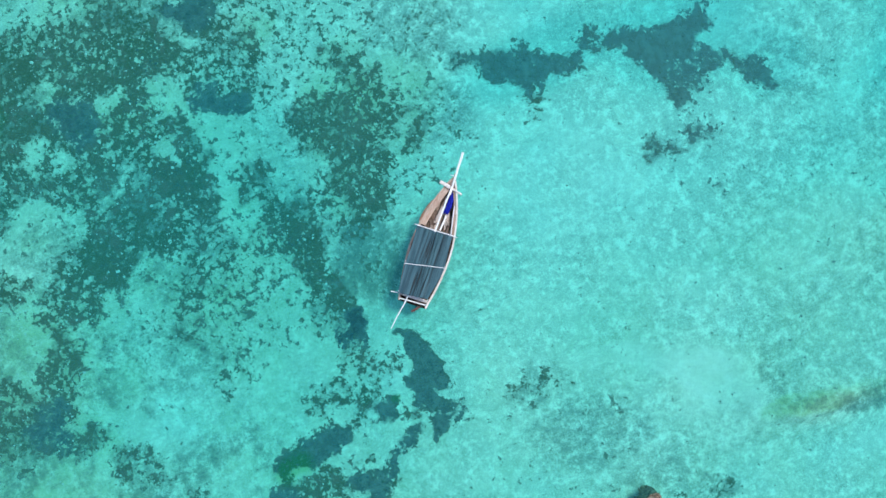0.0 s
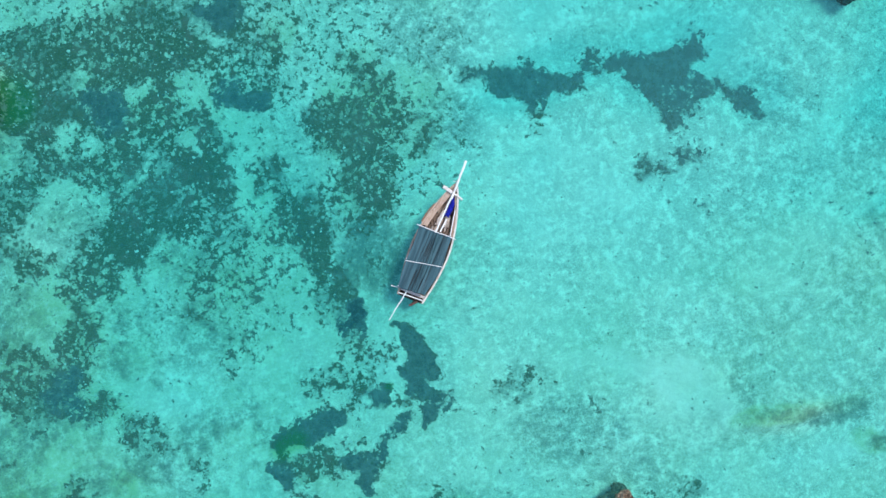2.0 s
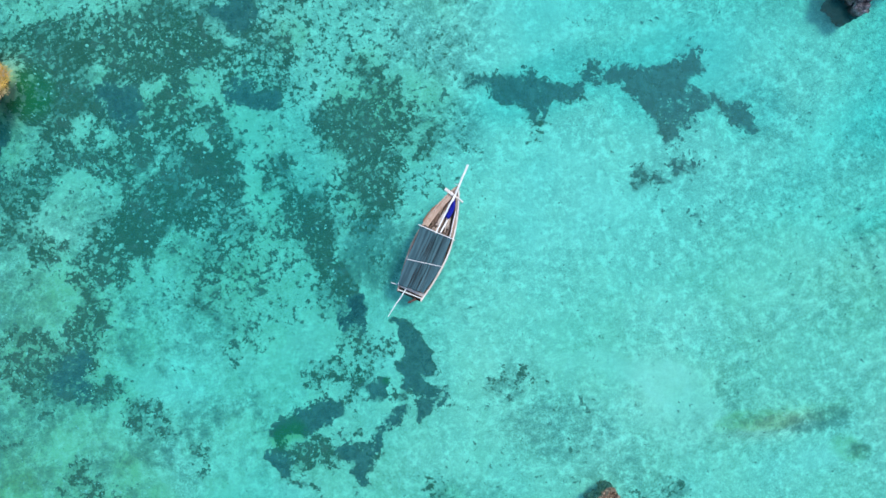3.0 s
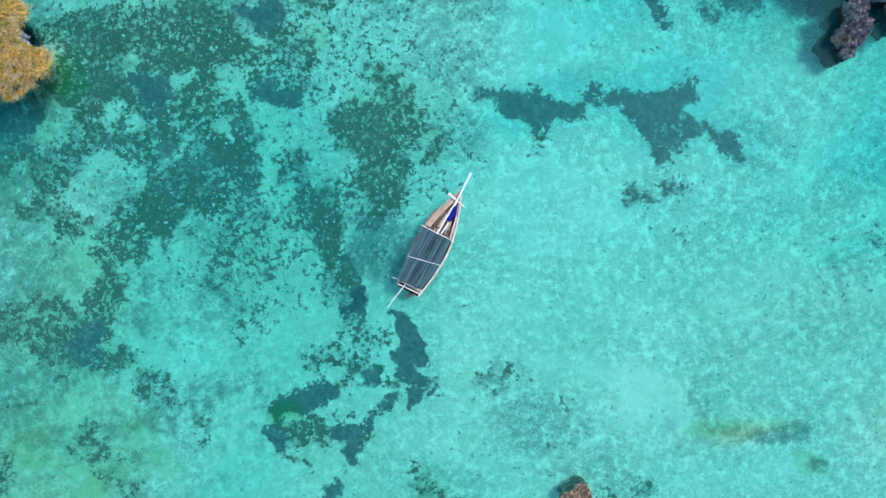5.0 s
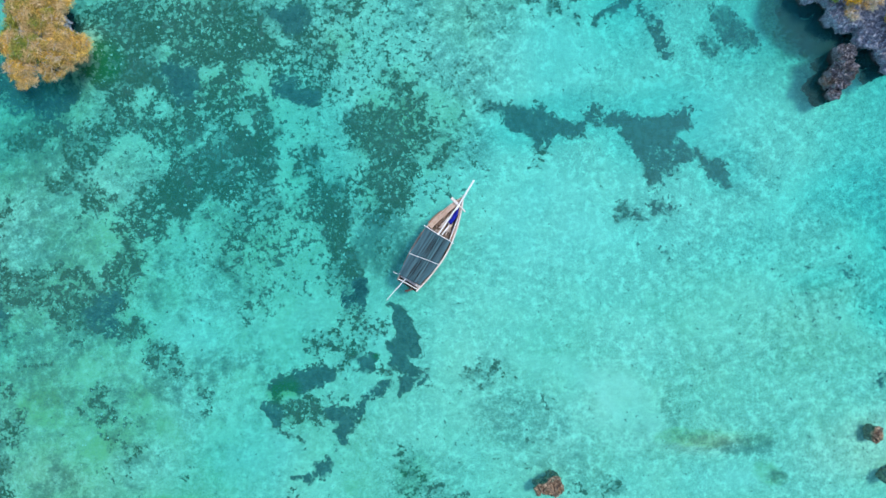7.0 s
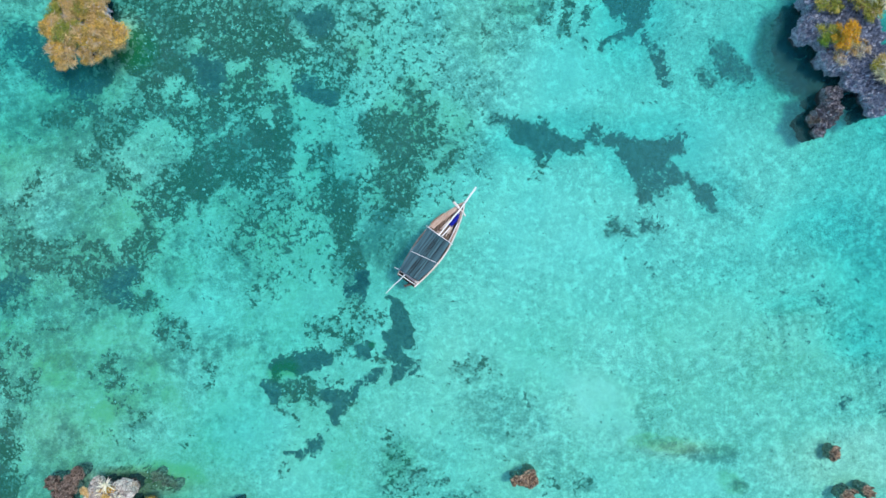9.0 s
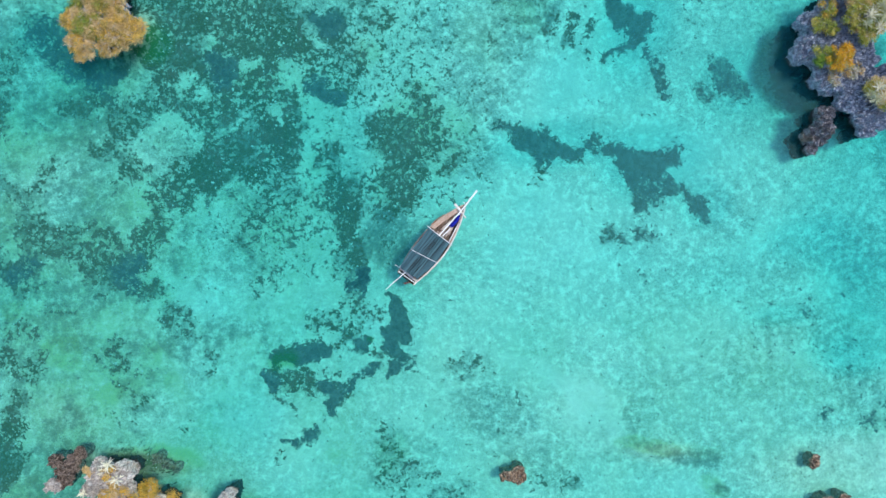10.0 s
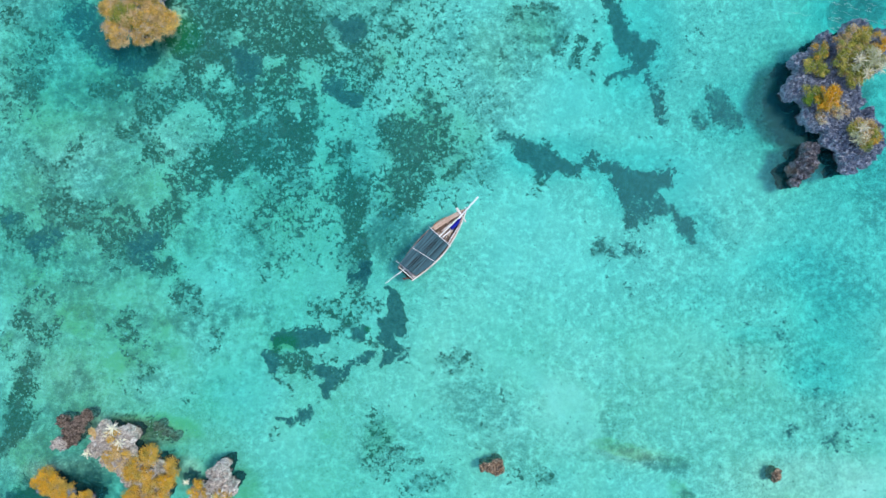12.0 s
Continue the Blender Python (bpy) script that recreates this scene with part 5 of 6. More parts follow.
# ---- limestone rocks ----
def rock_lobe(bm, cx, cy, r, top, foot, notch, seed, spike=0.22, fine=1.0):
    """One weathered lobe: narrow at the tide line, overhanging above it, sharp on top."""
    sides, rings = (72, 46) if r > 1.2 else (48, 32) if r > 0.6 else (30, 20)
    sides, rings = int(sides * fine), int(rings * fine)
    rows = []
    for i in range(rings):
        t = i / (rings - 1)
        if t < 0.62:
            k = t / 0.62
            z = foot + (top * 0.72 - foot) * k
            f = 0.92 - (1 - notch) * math.exp(-((max(z, 0.15) - 0.15) / 0.55) ** 2) + 0.14 * k * k
        else:
            k = (t - 0.62) / 0.38
            z = top * (0.72 + 0.28 * math.sin(k * math.pi / 2))
            f = 1.06 * math.cos(k * math.pi / 2) ** 0.62
        row = []
        for j in range(sides):
            a = 2 * math.pi * j / sides
            q = Vector((cx + r * math.cos(a) * (0.3 + f), cy + r * math.sin(a) * (0.3 + f), z))
            low = noise.noise(q * (0.9 / max(r, 0.5)) + Vector((seed, 0, 0)))
            mid = abs(noise.noise(q * 1.7 + Vector((0, seed, 0))))
            hi = abs(noise.noise(q * 4.6 + Vector((0, 0, seed))))
            rr = r * f * (1 + 0.42 * low) + spike * f * (1.6 * (0.35 - mid) + 1.0 * (0.3 - hi))
            zz = z + (spike * (2.2 * (0.30 - mid) + 1.6 * (0.28 - hi)) if t > 0.5 else 0)
            row.append(bm.verts.new((cx + max(0.01, rr) * math.cos(a), cy + max(0.01, rr) * math.sin(a), zz)))
        rows.append(row)
    for a, b in zip(rows, rows[1:]):
        for j in range(sides):
            bm.faces.new((a[j], a[(j + 1) % sides], b[(j + 1) % sides], b[j]))
    bm.faces.new(rows[-1])
    bm.faces.new(rows[0][::-1])


def rock(name, lobes, material, label, category="rock", group="", spike=0.34):
    """lobes: (x, y, radius, top, notch)."""
    x0, y0 = lobes[0][0], lobes[0][1]
    bm = bmesh.new()
    for k, (x, y, r, top, notch) in enumerate(lobes):
        foot = float(bed_height(np.array([x]), np.array([y]))[0]) - 0.5
        rock_lobe(bm, x - x0, y - y0, r, top, foot, notch, k * 3.7 + x0 * 0.31, 0.10 + 0.09 * min(r, 1.6))
    me = bpy.data.meshes.new(name)
    bm.normal_update()
    bm.to_mesh(me)
    bm.free()
    ob = new(name, me)
    fuse = ob.modifiers.new("fuse", "REMESH")
    fuse.mode = "VOXEL"
    fuse.voxel_size = 0.06 if len(lobes) > 6 else 0.04
    fused = bpy.data.meshes.new_from_object(ob.evaluated_get(bpy.context.evaluated_depsgraph_get()))
    ob.modifiers.clear()
    ob.data = fused
    bpy.data.meshes.remove(me)
    fused.name = name
    count = len(fused.vertices)
    co, no = np.empty(count * 3, dtype=np.float32), np.empty(count * 3, dtype=np.float32)
    fused.vertices.foreach_get("co", co)
    fused.vertex_normals.foreach_get("vector", no)
    co, no = co.reshape(-1, 3), no.reshape(-1, 3)
    for i in range(count):
        q = Vector((co[i, 0] + x0, co[i, 1] + y0, co[i, 2] * 0.35))
        ridge = 1 - min(1.0, 2.6 * abs(noise.noise(q * 1.9)))
        tooth = 1 - min(1.0, 2.6 * abs(noise.noise(q * 6.4)))
        up = max(0.0, no[i, 2])
        push = spike * (0.5 * ridge * ridge + 0.4 * tooth ** 3 - 0.25)
        co[i] += no[i] * push
        co[i, 2] += up * spike * (0.9 * ridge * ridge * tooth + 0.5 * tooth ** 3)
    fused.vertices.foreach_set("co", co.ravel())
    fused.update()
    fused.materials.clear()
    fused.materials.append(material)
    ob.location = (x0, y0, 0)
    return tagged(ob, label, category, group)


islet_north = [
    (30.90, 18.48, 0.42, 1.70, 0.62), (33.17, 19.23, 0.66, 2.20, 0.62), (32.45, 17.47, 1.50, 2.50, 0.62), (34.05, 17.23, 1.31, 2.50, 0.62),
    (35.32, 18.21, 0.94, 2.40, 0.62), (28.89, 16.67, 0.52, 1.70, 0.62), (29.50, 16.06, 0.84, 2.00, 0.62), (30.04, 16.99, 0.61, 2.00, 0.62),
    (28.38, 14.14, 0.70, 1.80, 0.62), (29.07, 14.66, 0.84, 2.00, 0.62), (29.95, 13.97, 1.03, 2.10, 0.62), (31.32, 14.23, 1.13, 2.10, 0.62),
    (29.75, 12.13, 0.66, 1.80, 0.62), (30.77, 11.82, 0.94, 1.90, 0.62), (32.31, 12.99, 0.94, 2.00, 0.62), (33.03, 14.29, 0.61, 2.00, 0.62)]
islet_south = [
    (31.99, 10.48, 0.94, 1.80, 0.62), (33.17, 9.27, 1.03, 1.70, 0.62), (33.25, 8.10, 0.61, 1.40, 0.62), (34.23, 9.11, 0.94, 1.70, 0.62),
    (35.15, 10.07, 0.70, 1.60, 0.62), (34.29, 10.90, 1.03, 1.80, 0.62), (34.65, 12.42, 0.42, 1.60, 0.62), (32.01, 11.75, 0.94, 1.90, 0.62),
    (32.57, 15.83, 1.03, 2.30, 0.62), (31.25, 15.87, 0.89, 2.20, 0.62), (30.62, 12.87, 0.75, 1.90, 0.62), (33.56, 13.42, 0.52, 1.80, 0.62),
    (33.44, 11.94, 0.66, 1.80, 0.62)]
islet = base("limestone_islet", pose(31.5, 13.5, 0), "undercut violet-grey jagged limestone islet standing in the sea", "rock")
for crag_lobes in (islet_north[:8], islet_north[8:], islet_south):
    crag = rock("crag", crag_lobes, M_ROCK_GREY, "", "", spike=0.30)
    crag.parent = islet
    crag.location = (crag.location.x - 31.5, crag.location.y - 13.5, 0)
rock("boulder", [(30.06, 9.46, 0.55, 1.50, 0.9), (29.81, 8.33, 0.69, 1.60, 0.9), (29.17, 7.88, 0.64, 1.20, 0.9), (29.13, 6.88, 0.41, 0.80, 0.9), (29.75, 7.54, 0.46, 1.00, 0.9)],
     M_ROCK_TWO, "brown and grey boulder in the shadow of the islet", spike=0.22)
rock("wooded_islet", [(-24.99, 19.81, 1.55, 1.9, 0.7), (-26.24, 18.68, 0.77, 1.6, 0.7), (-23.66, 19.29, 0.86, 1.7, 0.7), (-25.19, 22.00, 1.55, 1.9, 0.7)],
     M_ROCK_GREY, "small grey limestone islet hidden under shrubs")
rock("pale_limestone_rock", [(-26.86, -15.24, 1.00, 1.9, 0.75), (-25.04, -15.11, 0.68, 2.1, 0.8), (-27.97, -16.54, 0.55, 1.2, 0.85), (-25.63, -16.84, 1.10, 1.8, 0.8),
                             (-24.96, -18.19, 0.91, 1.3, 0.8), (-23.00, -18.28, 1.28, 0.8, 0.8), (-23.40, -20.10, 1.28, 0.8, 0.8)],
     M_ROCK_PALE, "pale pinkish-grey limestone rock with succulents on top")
rock("brown_tidal_rock", [(-30.05, -15.06, 0.70, 0.6, 0.95), (-30.96, -14.25, 0.42, 0.6, 0.95), (-29.60, -14.40, 0.47, 0.5, 0.95), (-30.40, -15.82, 0.52, 0.5, 0.95), (-29.08, -13.86, 0.42, 0.15, 0.95)],
     M_ROCK_BROWN, "low reddish-brown tidal rock beside the pale rock", "rock", "", 0.26)
rock("pale_tidal_rock", [(-30.97, -16.14, 0.42, 0.9, 0.9)], M_ROCK_PALE, "small pale rock at the waterline")
rock("limestone_pinnacle", [(-17.45, -18.10, 0.60, 2.5, 0.75), (-17.25, -17.35, 0.30, 2.6, 0.8), (-17.95, -17.75, 0.30, 2.2, 0.8), (-16.77, -19.10, 0.55, 2.0, 0.8), (-18.13, -19.14, 0.55, 1.5, 0.8), (-19.33, -19.78, 0.69, 1.1, 0.8)],
     M_ROCK_PALE, "pale grey limestone pinnacle rising from the sea")
rock("coral_rock", [(5.06, -17.12, 0.42, 0.25, 0.95), (4.41, -17.41, 0.38, 0.2, 0.95), (3.91, -17.40, 0.28, 0.1, 0.95), (5.37, -17.65, 0.28, 0.15, 0.95), (4.86, -17.85, 0.24, 0.1, 0.95)],
     M_ROCK_TAN, "tan and brown coral rock breaking the surface", "rock", "", 0.22)
rock("coral_rock", [(28.35, -17.45, 0.36, 0.10, 0.95), (28.20, -17.85, 0.26, 0.0, 0.95)], M_ROCK_TAN, "small tan rock near the pale sandbank", "rock", "", 0.18)
rock("coral_rock", [(28.91, -20.86, 0.43, 0.15, 0.95), (29.33, -20.66, 0.28, 0.05, 0.95)], M_ROCK_TAN, "small tan rock near the pale sandbank", "rock", "", 0.18)
rock("coral_rock", [(30.46, -20.49, 0.33, 0.2, 0.95), (30.66, -20.91, 0.28, 0.1, 0.95)], M_ROCK_TAN, "small tan rock near the pale sandbank", "rock", "", 0.18)
rock("submerged_rock", [(-23.26, -14.71, 0.43, -0.55, 0.95), (-22.63, -15.26, 0.33, -0.55, 0.95)], M_ROCK_TAN, "brown weedy rock just under water", "rock", "", 0.2)
rock("submerged_rock", [(-21.95, -15.63, 0.33, -0.55, 0.95)], M_ROCK_TAN, "brown weedy rock just under water", "rock", "", 0.2)
rock("shrub_rock", [(-31.64, -19.44, 0.70, 0.9, 0.85), (-30.45, -20.56, 0.79, 0.9, 0.85), (-28.69, -20.85, 0.65, 0.8, 0.85)], M_ROCK_GREY, "low grey rock under a golden shrub")


# ---- shrubs and succulents on the rocks ----
def leaf_arrays(rng, centres, normals, length, width):
    """One folded leaf at each centre, lying roughly along its normal's tangent plane."""
    n = len(centres)
    d = rng.normal(size=(n, 3))
    d += normals * 1.3
    d /= np.linalg.norm(d, axis=1)[:, None]
    side = np.cross(d, normals + rng.normal(size=(n, 3)) * 0.35)
    side /= np.maximum(np.linalg.norm(side, axis=1), 1e-6)[:, None]
    l = length * rng.uniform(0.6, 1.3, n)[:, None]
    w = width * rng.uniform(0.7, 1.3, n)[:, None]
    up = np.cross(side, d)
    a, b = centres - d * l / 2, centres + d * l / 2
    c1, c2 = centres + side * w / 2 + up * w * 0.2, centres - side * w / 2 + up * w * 0.2
    verts = np.stack([a, c1, b, c2], 1).reshape(-1, 3)
    k = (np.arange(n) * 4)[:, None, None]
    return verts, (np.array([(0, 1, 2), (0, 2, 3)])[None] + k).reshape(-1, 3)


def shrub(x, y, r, ground_z, height, tones, label, seed, twig=0.5, gaps=(), leaf=(0.15, 0.045), group="shrubs on the rocks"):
    """A low salt-pruned shrub: stem, limbs, bare twigs and clumped crowns in one or two tones."""
    rng = np.random.default_rng(seed)
    ob = base("shrub", pose(x, y, ground_z), label, "shrub", group)
    part("trunk", tube([(0, 0, -0.4), (0.04, 0.02, height * 0.3), (0.0, 0.08, height * 0.55)], 0.09, 0.05, 7), M_TWIG, ob)
    n = max(13, int(21 * r * r))
    clumps = []
    for k in range(n):
        a, q = rng.uniform(0, 2 * math.pi), r * 0.86 * math.sqrt(rng.uniform(0, 1))
        z = height * (0.45 + 0.55 * math.sqrt(max(0, 1 - (q / r) ** 2))) * rng.uniform(0.65, 1.15)
        clumps.append((q * math.cos(a) * 1.02, q * math.sin(a), z, min(0.34, r * rng.uniform(0.08, 0.20)) + 0.08))
    for hx, hy, hr in gaps:
        clumps = [c for c in clumps if math.hypot(c[0] - hx, c[1] - hy) > hr + 0.8 * c[3]]
    n = len(clumps)
    for k in range(7 + 5 * len(gaps)):
        cx, cy, cz, cr = clumps[int(rng.integers(n))]
        part("limb", tube([(0, 0, height * 0.2), (cx * 0.5, cy * 0.5, cz * 0.6), (cx, cy, cz)], 0.045, 0.015, 5), M_TWIG, ob)
    for hx, hy, hr in gaps:
        for k in range(6):
            a = rng.uniform(0, 2 * math.pi)
            e = Vector((hx + 1.3 * hr * math.cos(a), hy + 1.3 * hr * math.sin(a), height * rng.uniform(0.75, 0.98)))
            m = Vector((hx + 0.4 * hr * math.cos(a + 0.6), hy + 0.4 * hr * math.sin(a + 0.6), height * rng.uniform(0.5, 0.8)))
            part("limb", tube([(hx * 0.6, hy * 0.6, height * 0.25), m, e], 0.05, 0.02, 6), M_TWIG, ob)
    bm = bmesh.new()
    for k in range(int(n * 2.2 * twig)):
        cx, cy, cz, cr = clumps[int(rng.integers(n))]
        o = rng.normal(size=3) * cr * 0.7
        p = Vector((cx + o[0], cy + o[1], cz + abs(o[2]) * 0.6 + cr * 0.35))
        e = p + Vector((rng.normal() * 0.2, rng.normal() * 0.2, rng.uniform(0.0, 0.18)))
        m = p.lerp(e, 0.5) + Vector((rng.normal() * 0.04, rng.normal() * 0.04, 0.03))
        tube([p, m, e], 0.016, 0.007, 4, 0, bm)
    if len(bm.verts):
        tagged(part("brushwood", bm, M_TWIG, ob, "bare bleached twigs"), kind="stuff")
    else:
        bm.free()
    per = 330
    for t, tone in enumerate(tones):
        cs, ns = [], []
        for k, (cx, cy, cz, cr) in enumerate(clumps):
            if k % len(tones) != t:
                continue
            count = int(per * (cr / 0.35) ** 2) + 40
            d = rng.normal(size=(count, 3))
            d /= np.linalg.norm(d, axis=1)[:, None]
            d[:, 2] = np.abs(d[:, 2]) * 1.0 - 0.25
            rad = cr * rng.uniform(0.35, 1.45, count)[:, None]
            cs.append(np.array([cx, cy, cz]) + d * rad * np.array([1.15, 1.15, 0.8]))
            ns.append(d)
        if not cs:
            continue
        v, f = leaf_arrays(rng, np.concatenate(cs), np.concatenate(ns), *leaf)
        crown = new("crown", from_arrays("crown", v, f, tone))
        crown.parent = ob
        tagged(crown, kind="stuff")
    return ob


def succulent(x, y, z, r, label, seed, count=40, tone=M_LEAF_PALE, thick=1.0):
    """A rosette of pale, arching, pointed leaves."""
    rng = np.random.default_rng(seed)
    ob = base("succulent", pose(x, y, z, 0, 0, rng.uniform(0, 360)), label, "succulent", "pale succulents on the rocks")
    part("stem", tube([(0, 0, -0.5), (0.02, 0, -0.1), (0, 0, 0.08)], 0.07, 0.05, 7), M_TWIG, ob)
    for k in range(count):
        a = 2 * math.pi * k * 0.618 + rng.uniform(-0.2, 0.2)
        l = r * rng.uniform(0.45, 1.1)
        rise = rng.uniform(0.05, 0.9) * r
        w = (0.014 + 0.012 * rng.uniform()) * thick
        bm = bmesh.new()
        prev = None
        for s, wide in ((0.05, 0.7), (0.35, 1.0), (0.7, 0.8), (1.0, 0.12)):
            c = Vector((math.cos(a) * l * s, math.sin(a) * l * s, rise * math.sin(s * 2.1) + 0.02))
            q = Vector((-math.sin(a), math.cos(a), 0)) * w * wide
            ring = [bm.verts.new(c + q), bm.verts.new(c + Vector((0, 0, -0.02))), bm.verts.new(c - q), bm.verts.new(c + Vector((0, 0, 0.012)))]
            if prev:
                for i in range(4):
                    bm.faces.new((prev[i], prev[(i + 1) % 4], ring[(i + 1) % 4], ring[i]))
            prev = ring
        bm.faces.new(prev)
        part("leaf", bm, tone, ob)
    return ob


# north-east islet
shrub(29.84, 17.05, 0.82, 2.00, 0.8, [M_LEAF_GOLD, M_LEAF_OLIVE], "olive and gold shrub on grey limestone", 11, 0.2)
shrub(29.45, 15.86, 0.87, 2.00, 0.8, [M_LEAF_OLIVE, M_LEAF_OLIVE, M_LEAF_YELLOW], "olive green shrub on grey limestone", 10, 0.2)
shrub(30.18, 15.35, 0.56, 2.00, 0.7, [M_LEAF_OLIVE, M_LEAF_YELLOW], "olive green shrub on grey limestone", 43, 0.2)
shrub(31.87, 17.70, 1.23, 2.40, 1.1, [M_LEAF_YELLOW, M_LEAF_TAN, M_LEAF_OLIVE], "straw and olive shrub on grey limestone", 12, 0.5)
shrub(31.56, 16.22, 0.97, 2.30, 1.0, [M_LEAF_OLIVE, M_LEAF_YELLOW, M_LEAF_OLIVE], "olive and gold shrub on grey limestone", 13, 0.3)
shrub(33.38, 18.01, 0.97, 2.40, 1.1, [M_LEAF_OLIVE, M_LEAF_YELLOW, M_LEAF_GOLD], "olive and gold shrub on grey limestone", 15, 0.3)
shrub(34.31, 17.52, 0.56, 2.50, 1.0, [M_LEAF_ORANGE, M_LEAF_TAN], "rusty orange shrub on grey limestone", 44, 0.2)
shrub(32.61, 15.12, 1.02, 2.30, 0.8, [M_LEAF_OLIVE, M_LEAF_OLIVE, M_LEAF_TAN], "olive shrub on grey limestone", 14, 0.5)
shrub(33.82, 16.09, 1.23, 2.40, 0.9, [M_LEAF_OLIVE, M_LEAF_PALE, M_LEAF_YELLOW], "olive shrub under pale succulents", 20, 0.8)
shrub(30.36, 13.37, 1.07, 2.00, 1.2, [M_LEAF_ORANGE], "bright orange shrub on grey limestone", 16, 0.1)
shrub(29.36, 13.49, 0.96, 2.00, 0.9, [M_LEAF_GREEN, M_LEAF_OLIVE], "green shrub beside the orange one", 17, 0.1)
shrub(31.77, 12.56, 0.82, 1.90, 0.4, [M_LEAF_PALE, M_LEAF_TAN], "pale dry shrub on grey limestone", 18, 2.6)
shrub(30.52, 12.02, 0.61, 1.80, 0.3, [M_LEAF_PALE, M_LEAF_TAN], "pale dry shrub on grey limestone", 45, 2.8)
shrub(33.45, 10.54, 1.28, 1.80, 1.0, [M_LEAF_OLIVE, M_LEAF_YELLOW, M_LEAF_TAN], "olive shrub with pale twigs on limestone", 19, 0.8)
shrub(34.16, 10.12, 0.87, 1.70, 1.0, [M_LEAF_TAN, M_LEAF_GOLD], "tan and gold shrub on limestone", 46, 0.6)
for px, py, pz, pr, sd in ((32.49, 16.18, 3.35, 0.72, 1), (33.48, 16.15, 3.40, 0.80, 2), (33.18, 15.22, 3.20, 0.70, 3), (33.34, 16.85, 3.40, 0.60, 4), (34.18, 15.57, 3.30, 0.70, 5), (32.24, 15.55, 3.20, 0.55, 6), (33.78, 16.69, 3.40, 0.50, 7), (32.80, 10.02, 2.75, 0.75, 8), (33.11, 10.92, 2.80, 0.65, 9), (32.53, 10.50, 2.60, 0.55, 10), (33.46, 10.23, 2.70, 0.50, 11)):
    succulent(px, py, pz, pr, "pale green-white succulent rosette on the islet", sd, 44, M_LEAF_CREAM if sd % 2 else M_LEAF_PALE, 0.85)
# north-west islet
shrub(-25.30, 19.85, 2.0, 1.1, 1.5, [M_LEAF_OLIVE, M_LEAF_OLIVE, M_LEAF_TAN], "dark olive shrub in the middle of the islet", 21, 0.5, gaps=((0.75, -0.2, 0.45), (-0.6, 0.3, 0.3)), leaf=(0.26, 0.036))
shrub(-23.95, 18.75, 1.35, 1.2, 1.5, [M_LEAF_TAN, M_LEAF_STRAW, M_LEAF_STRAW], "wide golden-tan shrub covering the islet", 28, 0.9, gaps=((-0.5, 0.5, 0.3),), leaf=(0.26, 0.036))
shrub(-26.56, 17.68, 1.18, 0.9, 1.2, [M_LEAF_STRAW, M_LEAF_TAN], "golden shrub overhanging the water", 22, 0.8, leaf=(0.26, 0.036))
shrub(-26.89, 16.90, 0.59, 0.6, 1.0, [M_LEAF_STRAW, M_LEAF_TAN], "small golden shrub at the islet's foot", 26, 0.5, leaf=(0.26, 0.036))
shrub(-23.00, 18.42, 1.31, 1.0, 1.4, [M_LEAF_STRAW, M_LEAF_STRAW, M_LEAF_TAN], "golden shrub overhanging the water", 23, 0.9, leaf=(0.26, 0.036))
shrub(-26.92, 19.42, 1.17, 1.1, 1.2, [M_LEAF_OLIVE, M_LEAF_STRAW], "olive and gold shrub on the islet", 24, 0.6, leaf=(0.26, 0.036))
shrub(-24.74, 17.59, 1.00, 0.9, 1.1, [M_LEAF_TAN, M_LEAF_STRAW], "tan shrub with bleached twigs", 27, 0.8, leaf=(0.26, 0.036))
shrub(-24.44, 21.76, 2.16, 1.2, 1.5, [M_LEAF_TAN, M_LEAF_STRAW, M_LEAF_OLIVE], "wide golden-tan shrub covering the islet", 25, 0.6, leaf=(0.26, 0.036))
# south-west rocks
shrub(-22.87, -17.75, 1.98, 1.1, 1.2, [M_LEAF_ORANGE, M_LEAF_GOLD, M_LEAF_GOLD], "golden-orange shrub with gaps showing bare limbs", 31, 0.5, gaps=((0.55, 0.2, 0.62), (-0.75, -1.0, 0.30), (-0.9, 0.6, 0.2)))
shrub(-23.12, -20.08, 1.80, 1.1, 1.2, [M_LEAF_ORANGE, M_LEAF_GOLD], "golden-orange shrub on the pale rock", 32, 0.5, gaps=((-0.3, 0.8, 0.35), (0.7, 1.6, 0.9)))
shrub(-25.67, -16.60, 1.18, 1.5, 0.6, [M_LEAF_TAN, M_LEAF_TAN, M_LEAF_GOLD], "low tan cushion shrub on the pale rock", 33, 0.4)
shrub(-31.42, -18.99, 1.19, 0.7, 0.9, [M_LEAF_GOLD, M_LEAF_ORANGE], "golden shrub on a low rock", 34, 0.2)
shrub(-28.46, -20.24, 0.73, 0.6, 0.7, [M_LEAF_GOLD, M_LEAF_ORANGE], "small golden shrub on a low rock", 38, 0.2)
shrub(-30.11, -20.19, 1.10, 0.7, 0.8, [M_LEAF_GOLD, M_LEAF_ORANGE], "golden shrub on a low rock", 35, 0.2)
shrub(-19.20, -19.23, 0.82, 1.0, 0.8, [M_LEAF_ORANGE, M_LEAF_GOLD], "golden shrub beside the pinnacle", 36, 0.5)
shrub(-16.99, -19.65, 0.82, 1.6, 0.4, [M_LEAF_TAN, M_LEAF_GOLD], "tan cushion shrub on the pinnacle", 37, 0.3)
shrub(-27.53, -14.93, 0.55, 1.6, 0.4, [M_LEAF_TAN], "low tan cushion shrub on the pale rock", 41, 0.3)
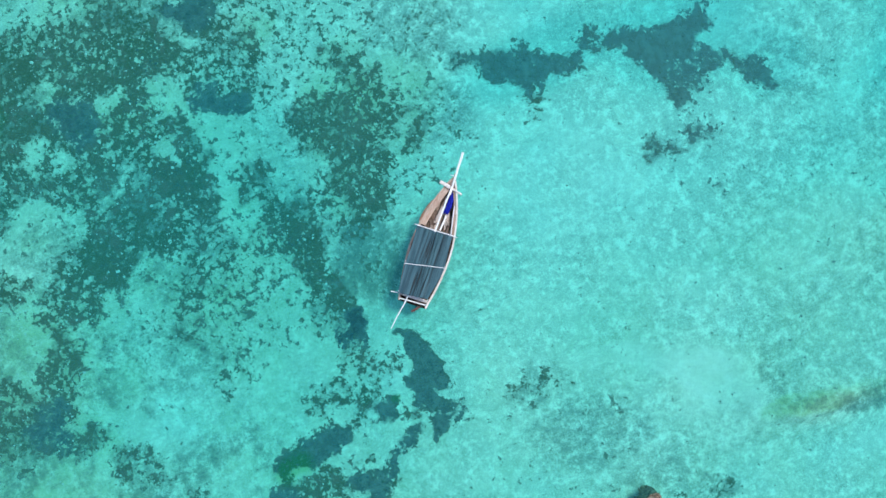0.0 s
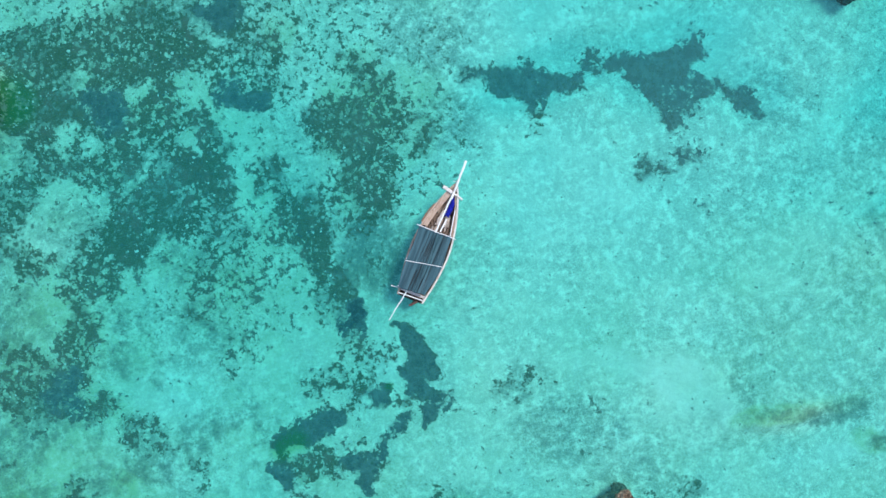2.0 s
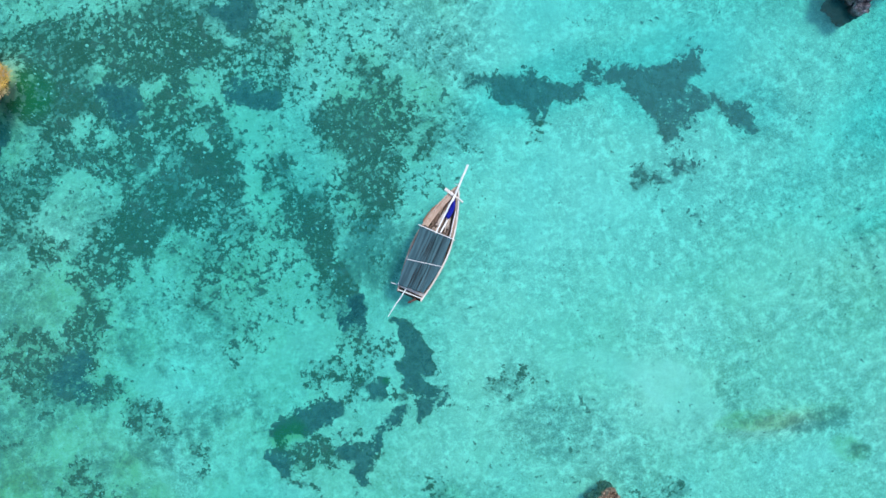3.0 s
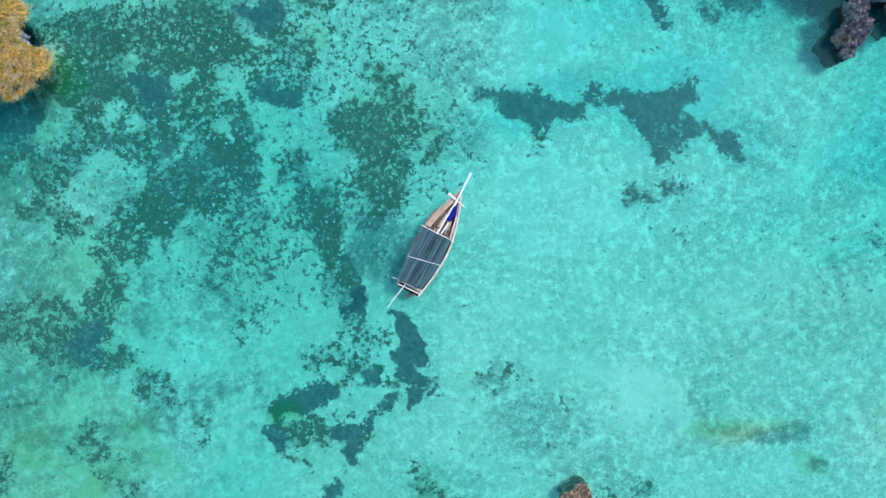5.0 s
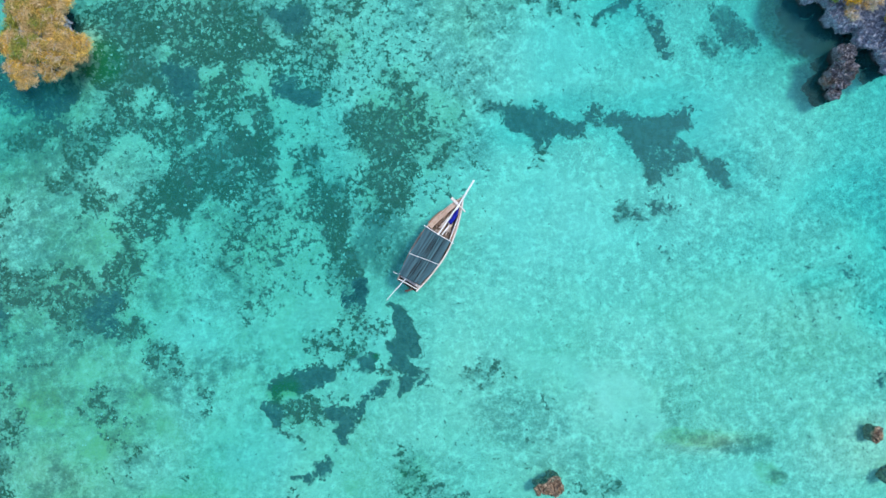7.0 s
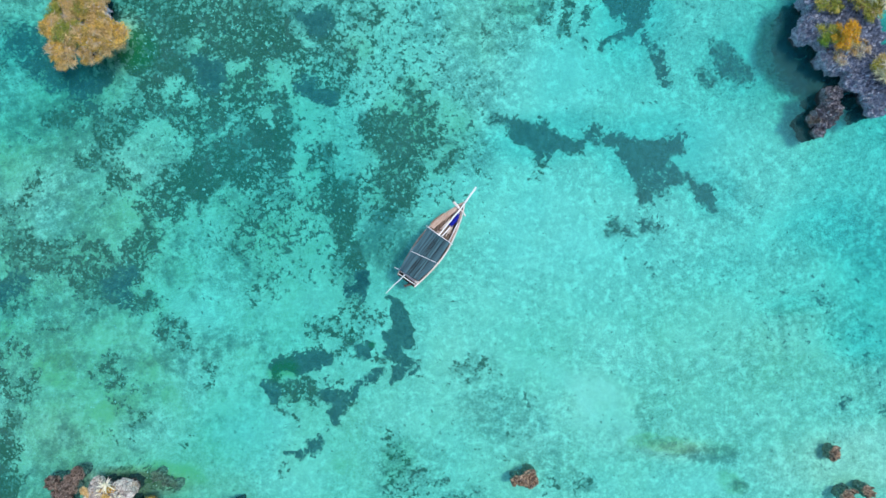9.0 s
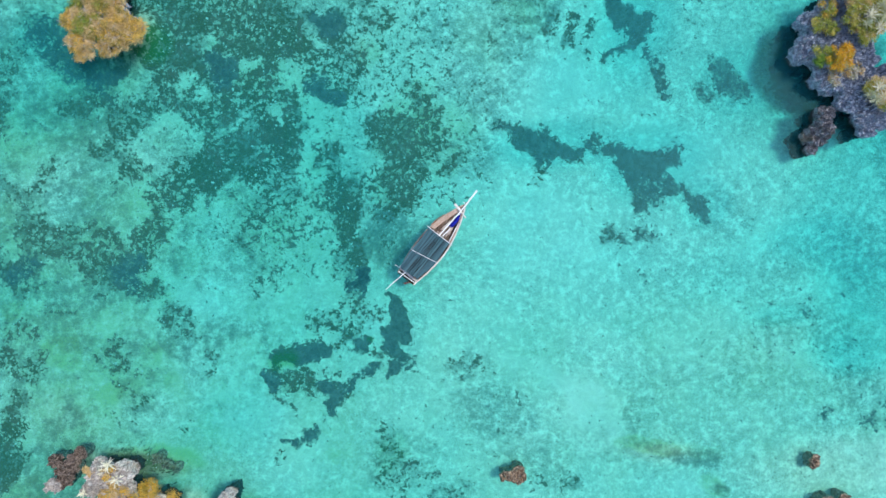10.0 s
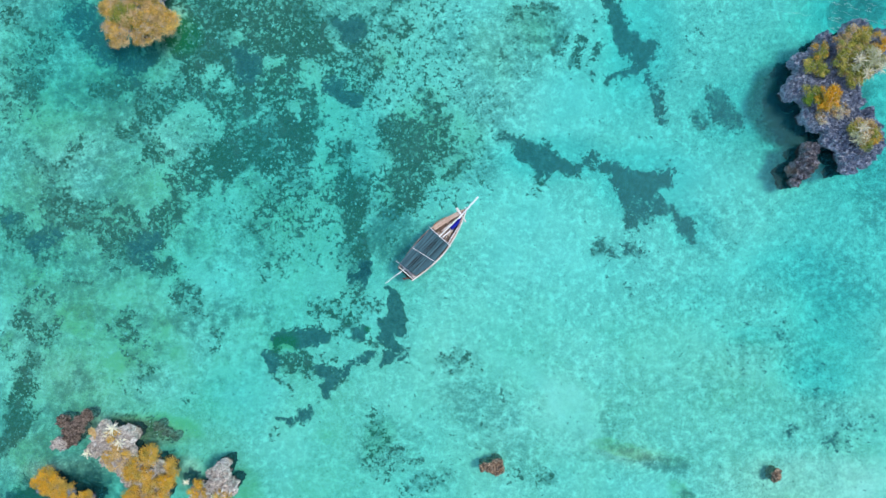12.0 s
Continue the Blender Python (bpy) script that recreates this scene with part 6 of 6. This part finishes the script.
shrub(-25.93, -14.93, 0.59, 1.9, 0.35, [M_LEAF_TAN, M_LEAF_GOLD], "low tan cushion shrub on the pale rock", 42, 0.3)
for px, py, pz, pr, sd in ((-25.71, -14.19, 2.4, 0.75, 8), (-25.10, -15.25, 2.4, 0.6, 9), (-28.16, -16.51, 1.5, 0.5, 10), (-26.39, -14.76, 2.1, 0.4, 11), (-20.12, -18.65, 1.5, 0.35, 12)):
    succulent(px, py, pz, pr, "cream-white spiky succulent on the rock", sd, 13, M_LEAF_CREAM, 2.2)


# ---- foam lines on the ripples off the islet ----
def foam_line(x0, y0, x1, y1, width, seed):
    """A broken crest of foam, a thin uneven ribbon lying on the water."""
    bm = bmesh.new()
    n = 30
    prev = None
    d = Vector((x1 - x0, y1 - y0, 0))
    side = Vector((-d.y, d.x, 0)).normalized()
    for i in range(n + 1):
        t = i / n
        q = Vector((t * 6 + seed, seed * 1.7, 0))
        c = Vector((x0, y0, 0.03)) + d * t + side * 0.16 * noise.noise(q)
        w = width * max(0.05, 0.5 + 0.9 * noise.noise(q * 2.3)) * math.sin(math.pi * min(0.98, max(0.02, t)))
        row = [bm.verts.new(c + side * w), bm.verts.new(c + Vector((0, 0, 0.015))), bm.verts.new(c - side * w)]
        if prev:
            for k in range(2):
                bm.faces.new((prev[k], row[k], row[k + 1], prev[k + 1]))
        prev = row
    ob = part("foam", bm, M_FOAM, None)
    return tagged(ob, "thin broken line of white foam on ripples", "foam", kind="stuff")


foam_line(28.07, 21.27, 30.82, 20.95, 0.022, 1.0)
foam_line(33.67, 21.11, 36.82, 20.33, 0.024, 3.0)
foam_line(32.22, 22.99, 36.50, 22.61, 0.026, 5.0)
foam_rng = random.Random(9)
fx, fy = 34.38, 21.41
for k in range(34):
    ax, ay = fx + foam_rng.uniform(-2.6, 3.4), fy + foam_rng.uniform(-2.2, 1.6)
    foam_line(ax, ay, ax + foam_rng.uniform(0.5, 1.5), ay - foam_rng.uniform(0.1, 0.5), foam_rng.uniform(0.016, 0.032), 7.0 + 1.3 * k)
